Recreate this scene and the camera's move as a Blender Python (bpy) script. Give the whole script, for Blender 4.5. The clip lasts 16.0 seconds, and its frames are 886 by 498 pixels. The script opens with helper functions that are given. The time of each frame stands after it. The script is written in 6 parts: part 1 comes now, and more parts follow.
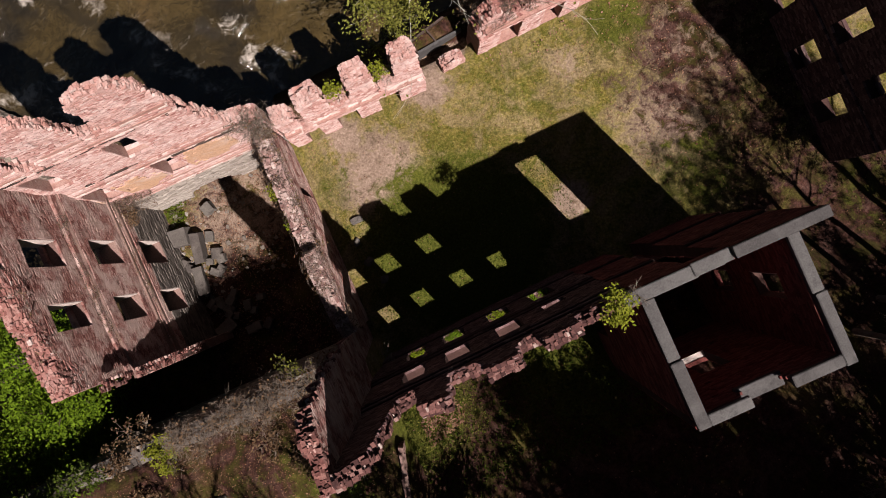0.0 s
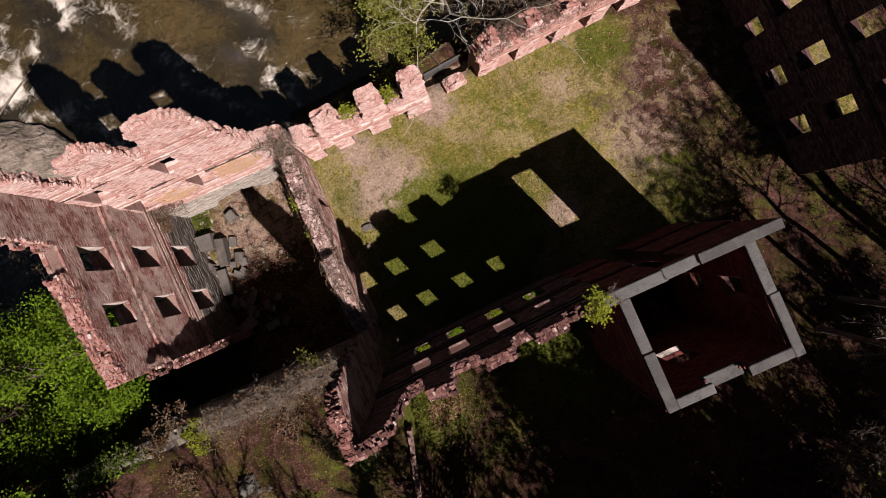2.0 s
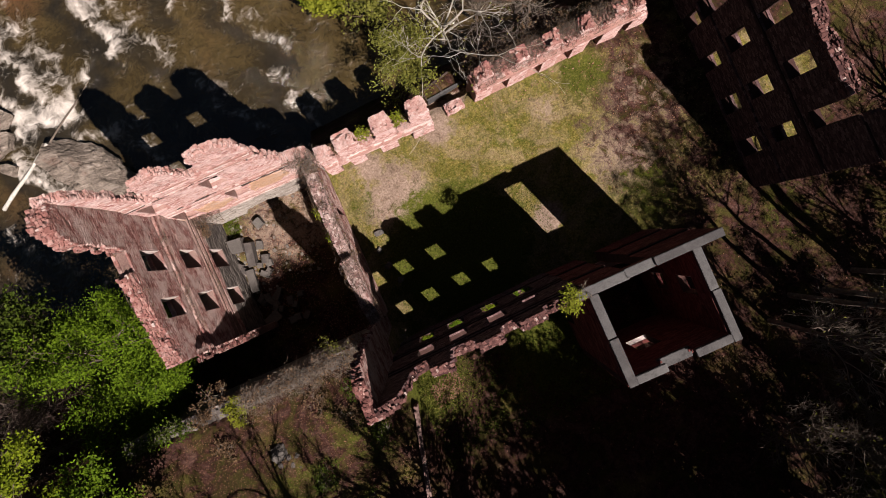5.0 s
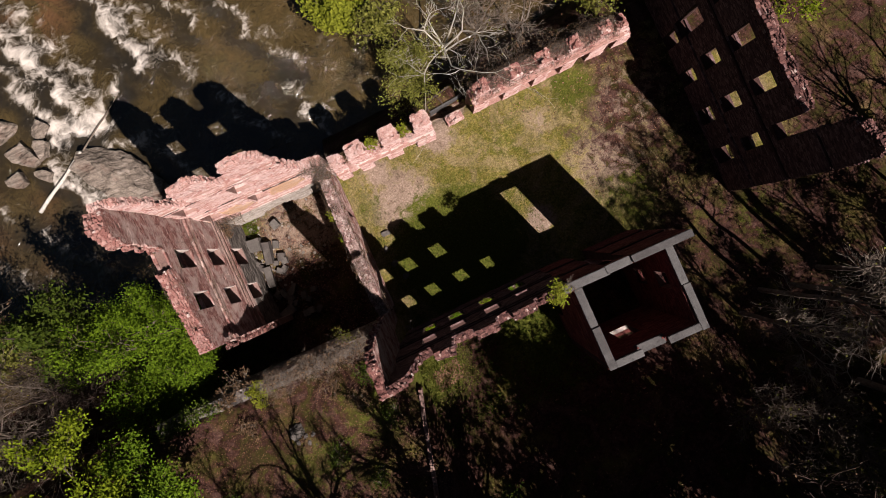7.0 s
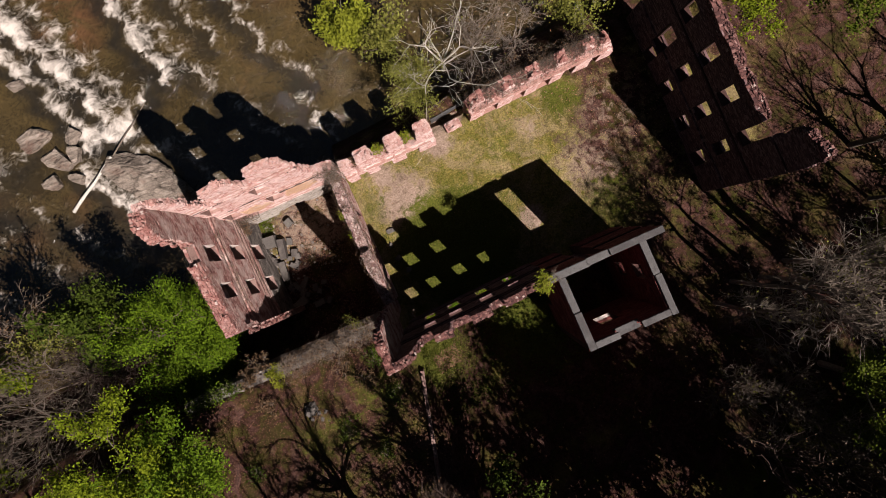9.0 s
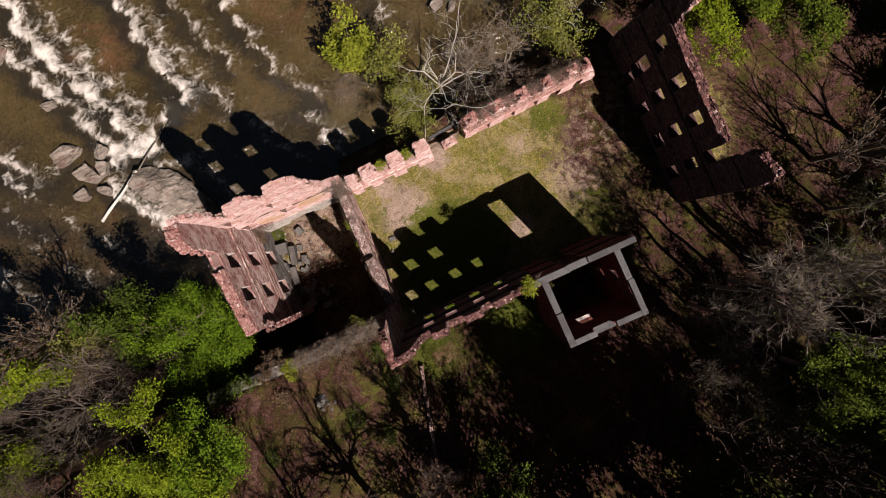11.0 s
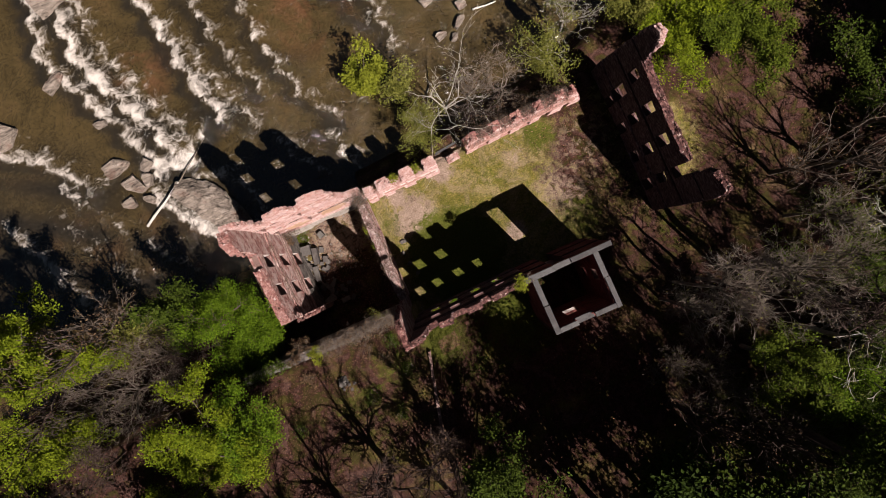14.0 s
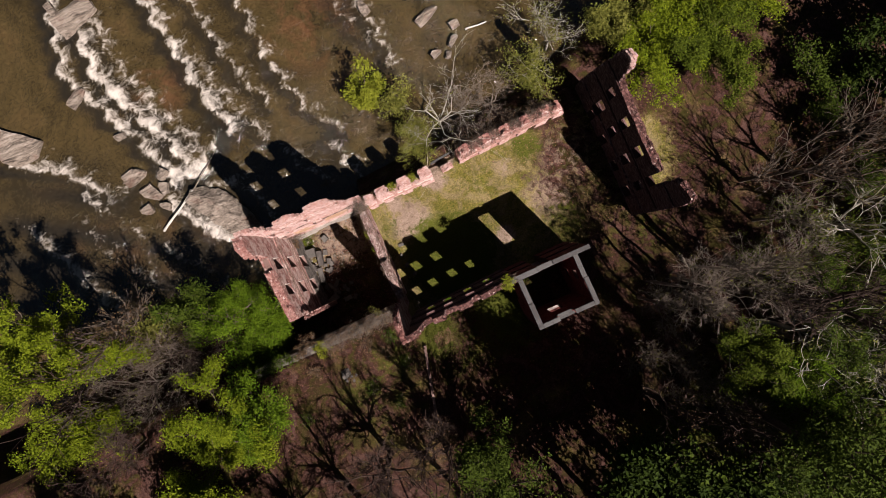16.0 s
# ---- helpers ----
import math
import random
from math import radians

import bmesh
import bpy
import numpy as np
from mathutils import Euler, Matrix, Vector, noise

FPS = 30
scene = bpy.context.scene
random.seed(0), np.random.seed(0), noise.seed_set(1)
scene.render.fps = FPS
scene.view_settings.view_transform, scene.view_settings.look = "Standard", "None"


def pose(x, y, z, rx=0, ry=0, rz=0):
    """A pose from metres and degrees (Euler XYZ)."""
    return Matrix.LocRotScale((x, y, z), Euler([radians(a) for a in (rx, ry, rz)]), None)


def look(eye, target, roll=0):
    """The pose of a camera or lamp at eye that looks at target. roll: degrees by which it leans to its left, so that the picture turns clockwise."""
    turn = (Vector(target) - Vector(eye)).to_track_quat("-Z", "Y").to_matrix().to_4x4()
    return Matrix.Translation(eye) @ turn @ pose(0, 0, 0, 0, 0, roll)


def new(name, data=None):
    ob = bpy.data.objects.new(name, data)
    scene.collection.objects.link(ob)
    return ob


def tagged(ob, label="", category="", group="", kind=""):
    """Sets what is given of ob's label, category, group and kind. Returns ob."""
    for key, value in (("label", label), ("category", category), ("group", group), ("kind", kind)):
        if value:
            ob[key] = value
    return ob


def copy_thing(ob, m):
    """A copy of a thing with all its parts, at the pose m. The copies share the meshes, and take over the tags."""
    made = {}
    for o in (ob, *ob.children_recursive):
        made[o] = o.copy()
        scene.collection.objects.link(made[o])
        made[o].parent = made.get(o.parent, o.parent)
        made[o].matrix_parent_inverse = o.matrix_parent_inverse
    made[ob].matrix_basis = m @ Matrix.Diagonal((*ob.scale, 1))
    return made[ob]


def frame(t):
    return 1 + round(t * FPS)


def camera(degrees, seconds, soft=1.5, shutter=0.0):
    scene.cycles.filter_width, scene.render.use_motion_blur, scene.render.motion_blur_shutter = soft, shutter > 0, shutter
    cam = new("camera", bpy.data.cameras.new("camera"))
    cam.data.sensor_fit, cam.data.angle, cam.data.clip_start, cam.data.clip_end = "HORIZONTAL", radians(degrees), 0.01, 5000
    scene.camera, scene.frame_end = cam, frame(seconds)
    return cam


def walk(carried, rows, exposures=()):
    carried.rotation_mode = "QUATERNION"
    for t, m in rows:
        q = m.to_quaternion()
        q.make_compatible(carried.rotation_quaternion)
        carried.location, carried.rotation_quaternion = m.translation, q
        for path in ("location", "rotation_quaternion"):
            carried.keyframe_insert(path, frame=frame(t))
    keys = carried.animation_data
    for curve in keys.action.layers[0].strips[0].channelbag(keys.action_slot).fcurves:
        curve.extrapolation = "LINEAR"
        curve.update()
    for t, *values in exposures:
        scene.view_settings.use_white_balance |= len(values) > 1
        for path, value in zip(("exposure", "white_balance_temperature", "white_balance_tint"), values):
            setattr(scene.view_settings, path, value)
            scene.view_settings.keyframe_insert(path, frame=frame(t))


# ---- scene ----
cam = camera(72.0, 16.0, soft=0.6)
SIDE, RISE, EYE, TURN = 46.0, 37.6, 35.5, -24.0
ROWS = [
    (0.0, 0.0, 0.0, 0.0, -0.0, 0.0, 0.0),
    (0.5, -0.0008, -0.023, 0.0004, 0.02, -0.0, -0.03),
    (1.0, -0.0025, -0.0467, 0.0023, 0.03, -0.02, -0.04),
    (1.5, -0.0039, -0.0713, 0.005, 0.03, -0.03, -0.04),
    (2.0, -0.0037, -0.0964, 0.0068, 0.06, -0.03, -0.05),
    (2.5, -0.0024, -0.1217, 0.0064, 0.09, -0.03, -0.05),
    (3.0, 0.0001, -0.1458, 0.0049, 0.13, -0.03, -0.03),
    (3.5, -0.0003, -0.1708, 0.0054, 0.16, -0.05, -0.08),
    (4.0, -0.0019, -0.1968, 0.0085, 0.17, -0.04, -0.09),
    (6.5, -0.0062, -0.3332, 0.0125, 0.1, -0.16, -0.01),
    (7.0, -0.0067, -0.3626, 0.0126, 0.12, -0.19, -0.02),
    (7.5, -0.0061, -0.3924, 0.0119, 0.14, -0.18, -0.01),
    (8.0, -0.0049, -0.4237, 0.0103, 0.18, -0.19, 0.06),
    (8.5, -0.004, -0.456, 0.0067, 0.22, -0.17, 0.08),
    (9.0, -0.0036, -0.4873, 0.0048, 0.23, -0.17, 0.09),
    (11.5, 0.0027, -0.6629, 0.0227, 0.24, -0.26, 0.17),
    (12.0, 0.0014, -0.7008, 0.0238, 0.23, -0.28, 0.21),
    (12.5, -0.0011, -0.7383, 0.0239, 0.23, -0.29, 0.19),
    (13.0, -0.0029, -0.7751, 0.0247, 0.28, -0.31, 0.19),
    (13.5, -0.0049, -0.8133, 0.0255, 0.29, -0.31, 0.18),
    (14.0, -0.0056, -0.8501, 0.0269, 0.31, -0.33, 0.16),
    (14.5, -0.004, -0.8867, 0.0279, 0.33, -0.33, 0.18),
    (15.0, -0.0011, -0.9238, 0.0289, 0.35, -0.33, 0.21),
    (15.5, 0.0034, -0.9599, 0.0314, 0.34, -0.33, 0.23),
    (16.0, 0.0096, -0.996, 0.0347, 0.35, -0.35, 0.29),
]
walk(cam, [(t, pose(0, 0, EYE, -90, 0, TURN) @ pose(SIDE * x, RISE * y, SIDE * z, 90 + pitch, roll, yaw)) for t, x, y, z, yaw, pitch, roll in ROWS])

# ---- world and sun ----
SUN_SHIFT = Vector((-0.241, 0.658, -1.0)).normalized()
world = bpy.data.worlds.new("sky_world")
scene.world = world
world.use_nodes = True
wn = world.node_tree
sky = wn.nodes.new("ShaderNodeTexSky")
sky.sky_type = "NISHITA"
sky.sun_disc = False
sky.sun_elevation = math.asin(-SUN_SHIFT.z)
sky.sun_rotation = math.atan2(-SUN_SHIFT.x, -SUN_SHIFT.y)
wn.links.new(sky.outputs[0], wn.nodes["Background"].inputs[0])
wn.nodes["Background"].inputs[1].default_value = 0.009
sun = new("sun", bpy.data.lights.new("sun", "SUN"))
sun.data.energy, sun.data.angle, sun.data.color = 5.0, radians(0.5), (1.0, 0.90, 0.875)
sun.matrix_world = look((0, 0, 0), SUN_SHIFT)
scene.view_settings.exposure = 1.4
RNG = np.random.default_rng(7)


# ---- materials ----
def material(name, rough=0.85, spec=0.15):
    m = bpy.data.materials.new(name)
    m.use_nodes = True
    b = m.node_tree.nodes["Principled BSDF"]
    b.inputs["Roughness"].default_value = rough
    b.inputs["Specular IOR Level"].default_value = spec
    return m, m.node_tree, b


def noise_node(nt, scale, detail=6.0, rough=0.6, vec=None, dist=0.0):
    n = nt.nodes.new("ShaderNodeTexNoise")
    n.inputs["Scale"].default_value, n.inputs["Detail"].default_value = scale, detail
    n.inputs["Roughness"].default_value, n.inputs["Distortion"].default_value = rough, dist
    if vec is not None:
        nt.links.new(vec, n.inputs["Vector"])
    return n.outputs["Fac"]


def ramp(nt, fac, stops):
    r = nt.nodes.new("ShaderNodeValToRGB")
    e = r.color_ramp.elements
    while len(e) < len(stops):
        e.new(0.5)
    for k, (p, c) in enumerate(stops):
        e[k].position = p
        e[k].color = (*c, 1) if len(c) == 3 else c
    nt.links.new(fac, r.inputs[0])
    return r.outputs[0]


def mix(nt, fac, a, b, mode="MIX"):
    m = nt.nodes.new("ShaderNodeMix")
    m.data_type, m.blend_type = "RGBA", mode
    for sock, v in ((m.inputs[0], fac), (m.inputs[6], a), (m.inputs[7], b)):
        if isinstance(v, (int, float)):
            sock.default_value = v
        elif isinstance(v, tuple):
            sock.default_value = (*v, 1)
        else:
            nt.links.new(v, sock)
    return m.outputs[2]


def bump(nt, b, height, strength=0.5, dist=0.05):
    n = nt.nodes.new("ShaderNodeBump")
    n.inputs["Strength"].default_value, n.inputs["Distance"].default_value = strength, dist
    nt.links.new(height, n.inputs["Height"])
    nt.links.new(n.outputs[0], b.inputs["Normal"])


def coords(nt, which="Object", scale=None):
    t = nt.nodes.new("ShaderNodeNewGeometry") if which == "World" else nt.nodes.new("ShaderNodeTexCoord")
    out = t.outputs["Position"] if which == "World" else t.outputs[which]
    if scale:
        mp = nt.nodes.new("ShaderNodeMapping")
        mp.inputs["Scale"].default_value = scale
        nt.links.new(out, mp.inputs["Vector"])
        out = mp.outputs[0]
    return out


def rnd(nt, per="island"):
    if per == "island":
        return nt.nodes.new("ShaderNodeNewGeometry").outputs["Random Per Island"]
    return nt.nodes.new("ShaderNodeObjectInfo").outputs["Random"]


def masonry_material(name, stops, dust, dark, per="island", dust_at=(0.5, 0.75)):
    """Brick or stone: a tint for each piece, pale lime bloom in patches, dark weathering, grain."""
    m, nt, b = material(name, 0.9, 0.1)
    w = coords(nt, "World")
    base = ramp(nt, rnd(nt, per), stops)
    grain = noise_node(nt, 14, 8, 0.7, w)
    base = mix(nt, 0.45, base, ramp(nt, grain, [(0.3, (0.1, 0.1, 0.1)), (0.7, (0.9, 0.9, 0.9))]), "OVERLAY")
    patch = noise_node(nt, 0.9, 7, 0.65, w, 0.4)
    base = mix(nt, ramp(nt, patch, [(dust_at[0], (0, 0, 0)), (dust_at[1], (0.75, 0.75, 0.75))]), base, dust)
    streak = noise_node(nt, 1.0, 6, 0.7, coords(nt, "World", (2.6, 2.6, 0.5)))
    base = mix(nt, ramp(nt, streak, [(0.56, (0, 0, 0)), (0.74, (0.7, 0.7, 0.7))]), base, dark)
    nt.links.new(base, b.inputs["Base Color"])
    bump(nt, b, noise_node(nt, 22, 8, 0.75, w), 0.7, 0.04)
    return m


BRICK_STOPS = [(0.0, (0.155, 0.066, 0.055)), (0.25, (0.255, 0.132, 0.114)), (0.7, (0.315, 0.196, 0.171)), (1.0, (0.375, 0.280, 0.252))]
BROKEN_STOPS = [(0.0, (0.12, 0.050, 0.042)), (0.4, (0.165, 0.075, 0.063)), (0.75, (0.205, 0.105, 0.088)), (0.95, (0.24, 0.145, 0.124)), (1.0, (0.31, 0.25, 0.225))]
M_BRICK = masonry_material("old_pink_brick", BRICK_STOPS, (0.395, 0.310, 0.282), (0.100, 0.052, 0.045), dust_at=(0.42, 0.72))
WEST_STOPS = [(0.0, (0.080, 0.030, 0.025)), (0.35, (0.140, 0.062, 0.052)), (0.75, (0.185, 0.095, 0.080)), (1.0, (0.280, 0.180, 0.157))]
M_BRICK_WORN = masonry_material("worn_greyish_brick", WEST_STOPS, (0.31, 0.235, 0.205), (0.045, 0.020, 0.017), dust_at=(0.44, 0.60))
# dark red brick, lowered further to carry the shade on south and east walls
SHADED_STOPS = [(0.0, (0.040, 0.022, 0.0215)), (0.35, (0.066, 0.037, 0.036)), (0.75, (0.096, 0.056, 0.054)), (1.0, (0.150, 0.098, 0.092))]
M_BRICK_SHADED = masonry_material("shaded_dark_red_brick", SHADED_STOPS, (0.150, 0.098, 0.090), (0.020, 0.0090, 0.0080), dust_at=(0.58, 0.9))
M_MORTAR_DEEP = masonry_material("very_dark_mortar", [(0, (0.025, 0.0120, 0.0100)), (1, (0.040, 0.021, 0.0175))], (0.065, 0.037, 0.030), (0.025, 0.0140, 0.0120))
M_MORTAR_DARK = masonry_material("stained_mortar", [(0, (0.100, 0.060, 0.050)), (1, (0.140, 0.090, 0.075))], (0.200, 0.140, 0.120), (0.050, 0.030, 0.025))
M_TOP = masonry_material("broken_brick_edge", BROKEN_STOPS, (0.275, 0.200, 0.180), (0.050, 0.028, 0.025), dust_at=(0.55, 0.85))
PALE_BROKEN_STOPS = [(0.0, (0.20, 0.098, 0.080)), (0.3, (0.24, 0.130, 0.110)), (0.8, (0.275, 0.165, 0.142)), (1.0, (0.32, 0.235, 0.208))]
M_TOP_PALE = masonry_material("pale_broken_brick_edge", PALE_BROKEN_STOPS, (0.330, 0.250, 0.225), (0.075, 0.033, 0.028), dust_at=(0.45, 0.72))
M_TOP_WORN = masonry_material("worn_greyish_brick_edge", [(0.0, (0.070, 0.035, 0.030)), (0.4, (0.145, 0.085, 0.075)), (0.8, (0.210, 0.142, 0.125)), (1.0, (0.300, 0.240, 0.215))], (0.250, 0.195, 0.172), (0.055, 0.030, 0.025), dust_at=(0.42, 0.7))
# dark red edge brick, also lowered for tree shade on the wall tops
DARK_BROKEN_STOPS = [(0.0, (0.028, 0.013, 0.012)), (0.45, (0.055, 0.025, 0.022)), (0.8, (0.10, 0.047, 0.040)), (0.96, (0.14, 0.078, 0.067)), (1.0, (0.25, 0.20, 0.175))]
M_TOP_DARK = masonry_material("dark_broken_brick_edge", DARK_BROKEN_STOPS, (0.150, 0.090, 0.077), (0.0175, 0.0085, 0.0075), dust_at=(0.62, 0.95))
M_TOP_RED = masonry_material("dark_red_broken_brick_edge", [(0.0, (0.040, 0.0165, 0.014)), (0.5, (0.085, 0.035, 0.030)), (0.85, (0.135, 0.062, 0.052)), (1.0, (0.25, 0.175, 0.15))], (0.21, 0.135, 0.115), (0.022, 0.010, 0.009), dust_at=(0.55, 0.85))
M_PLASTER = masonry_material("ochre_limewash", [(0, (0.31, 0.185, 0.115)), (1, (0.345, 0.215, 0.14))], (0.36, 0.275, 0.23), (0.22, 0.12, 0.075), dust_at=(0.46, 0.66))
# lime dust for ledges; also the pale colour of reveals painted as sunlit
M_LIME_AND_LIT = masonry_material("ledge_lime_and_lit_reveals", [(0, (0.290, 0.225, 0.195)), (1, (0.370, 0.325, 0.295))], (0.370, 0.310, 0.280), (0.175, 0.100, 0.085))
M_LOOSE = masonry_material("broken_brick", BROKEN_STOPS, (0.300, 0.225, 0.195), (0.100, 0.050, 0.045), "object")
M_LOOSE_PALE = masonry_material("pale_broken_brick", PALE_BROKEN_STOPS, (0.330, 0.250, 0.225), (0.090, 0.040, 0.035), "object")
M_LOOSE_DARK = masonry_material("dark_broken_brick", DARK_BROKEN_STOPS, (0.150, 0.090, 0.077), (0.025, 0.020, 0.0175), "object")
M_MORTAR = masonry_material("lime_mortar_core", [(0, (0.210, 0.113, 0.092)), (1, (0.260, 0.155, 0.130))], (0.300, 0.215, 0.188), (0.100, 0.050, 0.043))
STONE_STOPS = [(0.0, (0.075, 0.062, 0.052)), (0.5, (0.125, 0.107, 0.090)), (1.0, (0.180, 0.158, 0.135))]
M_STONE = masonry_material("grey_fieldstone", STONE_STOPS, (0.190, 0.170, 0.140), (0.060, 0.050, 0.040))
M_STONE_DARK = masonry_material("dark_stained_stone", [(0.0, (0.035, 0.029, 0.025)), (0.5, (0.065, 0.055, 0.048)), (1.0, (0.105, 0.090, 0.077))], (0.120, 0.105, 0.090), (0.025, 0.020, 0.0170))
M_FOOT = masonry_material("pale_foundation_stone", [(0.0, (0.150, 0.125, 0.105)), (0.5, (0.200, 0.172, 0.147)), (1.0, (0.250, 0.220, 0.190))], (0.275, 0.245, 0.210), (0.080, 0.062, 0.050))
M_BLOCK = masonry_material("weathered_granite", [(0, (0.043, 0.036, 0.032)), (1, (0.072, 0.064, 0.056))], (0.100, 0.087, 0.075), (0.030, 0.025, 0.021), "object")


def rock_material():
    m, nt, bs = material("river_gneiss", 0.85, 0.15)
    mp = nt.nodes.new("ShaderNodeMapping")
    mp.inputs["Rotation"].default_value = (0, 0, radians(50))
    mp.inputs["Scale"].default_value = (0.3, 1.9, 1.9)
    nt.links.new(coords(nt, "World"), mp.inputs["Vector"])
    band = noise_node(nt, 1.3, 10, 0.72, mp.outputs[0], 0.8)
    pit = noise_node(nt, 5, 9, 0.75, coords(nt, "World"))
    col = ramp(nt, band, [(0.36, (0.022, 0.016, 0.012)), (0.44, (0.105, 0.084, 0.066)), (0.55, (0.18, 0.146, 0.117)), (0.70, (0.265, 0.225, 0.19))])
    col = mix(nt, 0.55, col, ramp(nt, pit, [(0.3, (0.2, 0.2, 0.2)), (0.7, (0.85, 0.85, 0.85))]), "OVERLAY")
    col = mix(nt, ramp(nt, noise_node(nt, 0.6, 6, 0.6, coords(nt, "World")), [(0.55, (0, 0, 0)), (0.7, (0.6, 0.6, 0.6))]), col, (0.100, 0.050, 0.035))
    nt.links.new(col, bs.inputs["Base Color"])
    both = nt.nodes.new("ShaderNodeMath")
    both.operation = "MULTIPLY_ADD"
    nt.links.new(pit, both.inputs[0])
    both.inputs[1].default_value = 0.35
    nt.links.new(band, both.inputs[2])
    bump(nt, bs, both.outputs[0], 1.0, 0.35)
    return m


M_ROCK = rock_material()
M_CAP = masonry_material("grey_concrete", [(0, (0.034, 0.031, 0.030)), (1, (0.054, 0.051, 0.049))], (0.080, 0.076, 0.072), (0.013, 0.012, 0.0112), "object", (0.46, 0.72))


def ground_material():
    m, nt, b = material("grass_dirt_and_leaf_litter", 0.95, 0.08)
    w = coords(nt, "World")
    at = nt.nodes.new("ShaderNodeAttribute")
    at.attribute_name = "cover"
    sep = nt.nodes.new("ShaderNodeSeparateColor")
    nt.links.new(at.outputs["Color"], sep.inputs[0])
    fine, mid, big = noise_node(nt, 7, 9, 0.8, w), noise_node(nt, 1.3, 8, 0.75, w, 0.5), noise_node(nt, 0.3, 5, 0.6, w)
    speck = noise_node(nt, 3.1, 9, 0.85, w)
    dirt = ramp(nt, fine, [(0.3, (0.065, 0.043, 0.030)), (0.5, (0.165, 0.117, 0.087)), (0.7, (0.260, 0.200, 0.155))])
    dirt = mix(nt, ramp(nt, mid, [(0.52, (0, 0, 0)), (0.62, (0.75, 0.75, 0.75))]), dirt, (0.075, 0.052, 0.031))
    straw = ramp(nt, fine, [(0.32, (0.035, 0.027, 0.0055)), (0.5, (0.110, 0.084, 0.020)), (0.68, (0.210, 0.165, 0.055))])
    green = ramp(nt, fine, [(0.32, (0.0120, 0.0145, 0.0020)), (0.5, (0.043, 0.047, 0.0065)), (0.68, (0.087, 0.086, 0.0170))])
    patchy = noise_node(nt, 0.55, 9, 0.72, w, 0.9)
    grass = mix(nt, ramp(nt, speck, [(0.44, (0, 0, 0)), (0.58, (1, 1, 1))]), straw, green)
    grass = mix(nt, ramp(nt, patchy, [(0.40, (0.85, 0.85, 0.85)), (0.56, (0, 0, 0))]), grass, mix(nt, 0.45, straw, dirt))
    grass = mix(nt, ramp(nt, patchy, [(0.56, (0, 0, 0)), (0.70, (0.7, 0.7, 0.7))]), grass, green)
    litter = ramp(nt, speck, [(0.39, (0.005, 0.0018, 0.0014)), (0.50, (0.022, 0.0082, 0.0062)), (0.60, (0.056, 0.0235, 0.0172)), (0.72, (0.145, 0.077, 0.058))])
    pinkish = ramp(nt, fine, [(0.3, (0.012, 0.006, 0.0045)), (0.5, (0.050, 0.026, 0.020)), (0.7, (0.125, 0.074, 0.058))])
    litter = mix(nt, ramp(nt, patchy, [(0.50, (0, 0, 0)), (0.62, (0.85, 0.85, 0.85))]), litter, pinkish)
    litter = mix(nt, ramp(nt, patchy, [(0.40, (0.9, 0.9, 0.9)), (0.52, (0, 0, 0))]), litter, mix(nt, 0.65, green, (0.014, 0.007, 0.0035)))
    litter = mix(nt, ramp(nt, big, [(0.54, (0, 0, 0)), (0.68, (0.4, 0.4, 0.4))]), litter, mix(nt, 0.5, straw, green))

    def edge(socket, gain=1.0):
        a = nt.nodes.new("ShaderNodeMath")
        a.operation = "MULTIPLY_ADD"
        nt.links.new(mid, a.inputs[0])
        a.inputs[1].default_value = 1.25 * gain
        nt.links.new(socket, a.inputs[2])
        return ramp(nt, a.outputs[0], [(0.78, (0, 0, 0)), (1.0, (1, 1, 1))])

    col = mix(nt, edge(sep.outputs[0]), grass, dirt)
    col = mix(nt, edge(sep.outputs[1]), col, litter)
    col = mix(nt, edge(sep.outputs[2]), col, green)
    col = mix(nt, 0.35, col, ramp(nt, big, [(0.3, (0.25, 0.25, 0.25)), (0.7, (0.8, 0.8, 0.8))]), "OVERLAY")
    nt.links.new(col, b.inputs["Base Color"])
    bump(nt, b, fine, 0.9, 0.12)
    return m


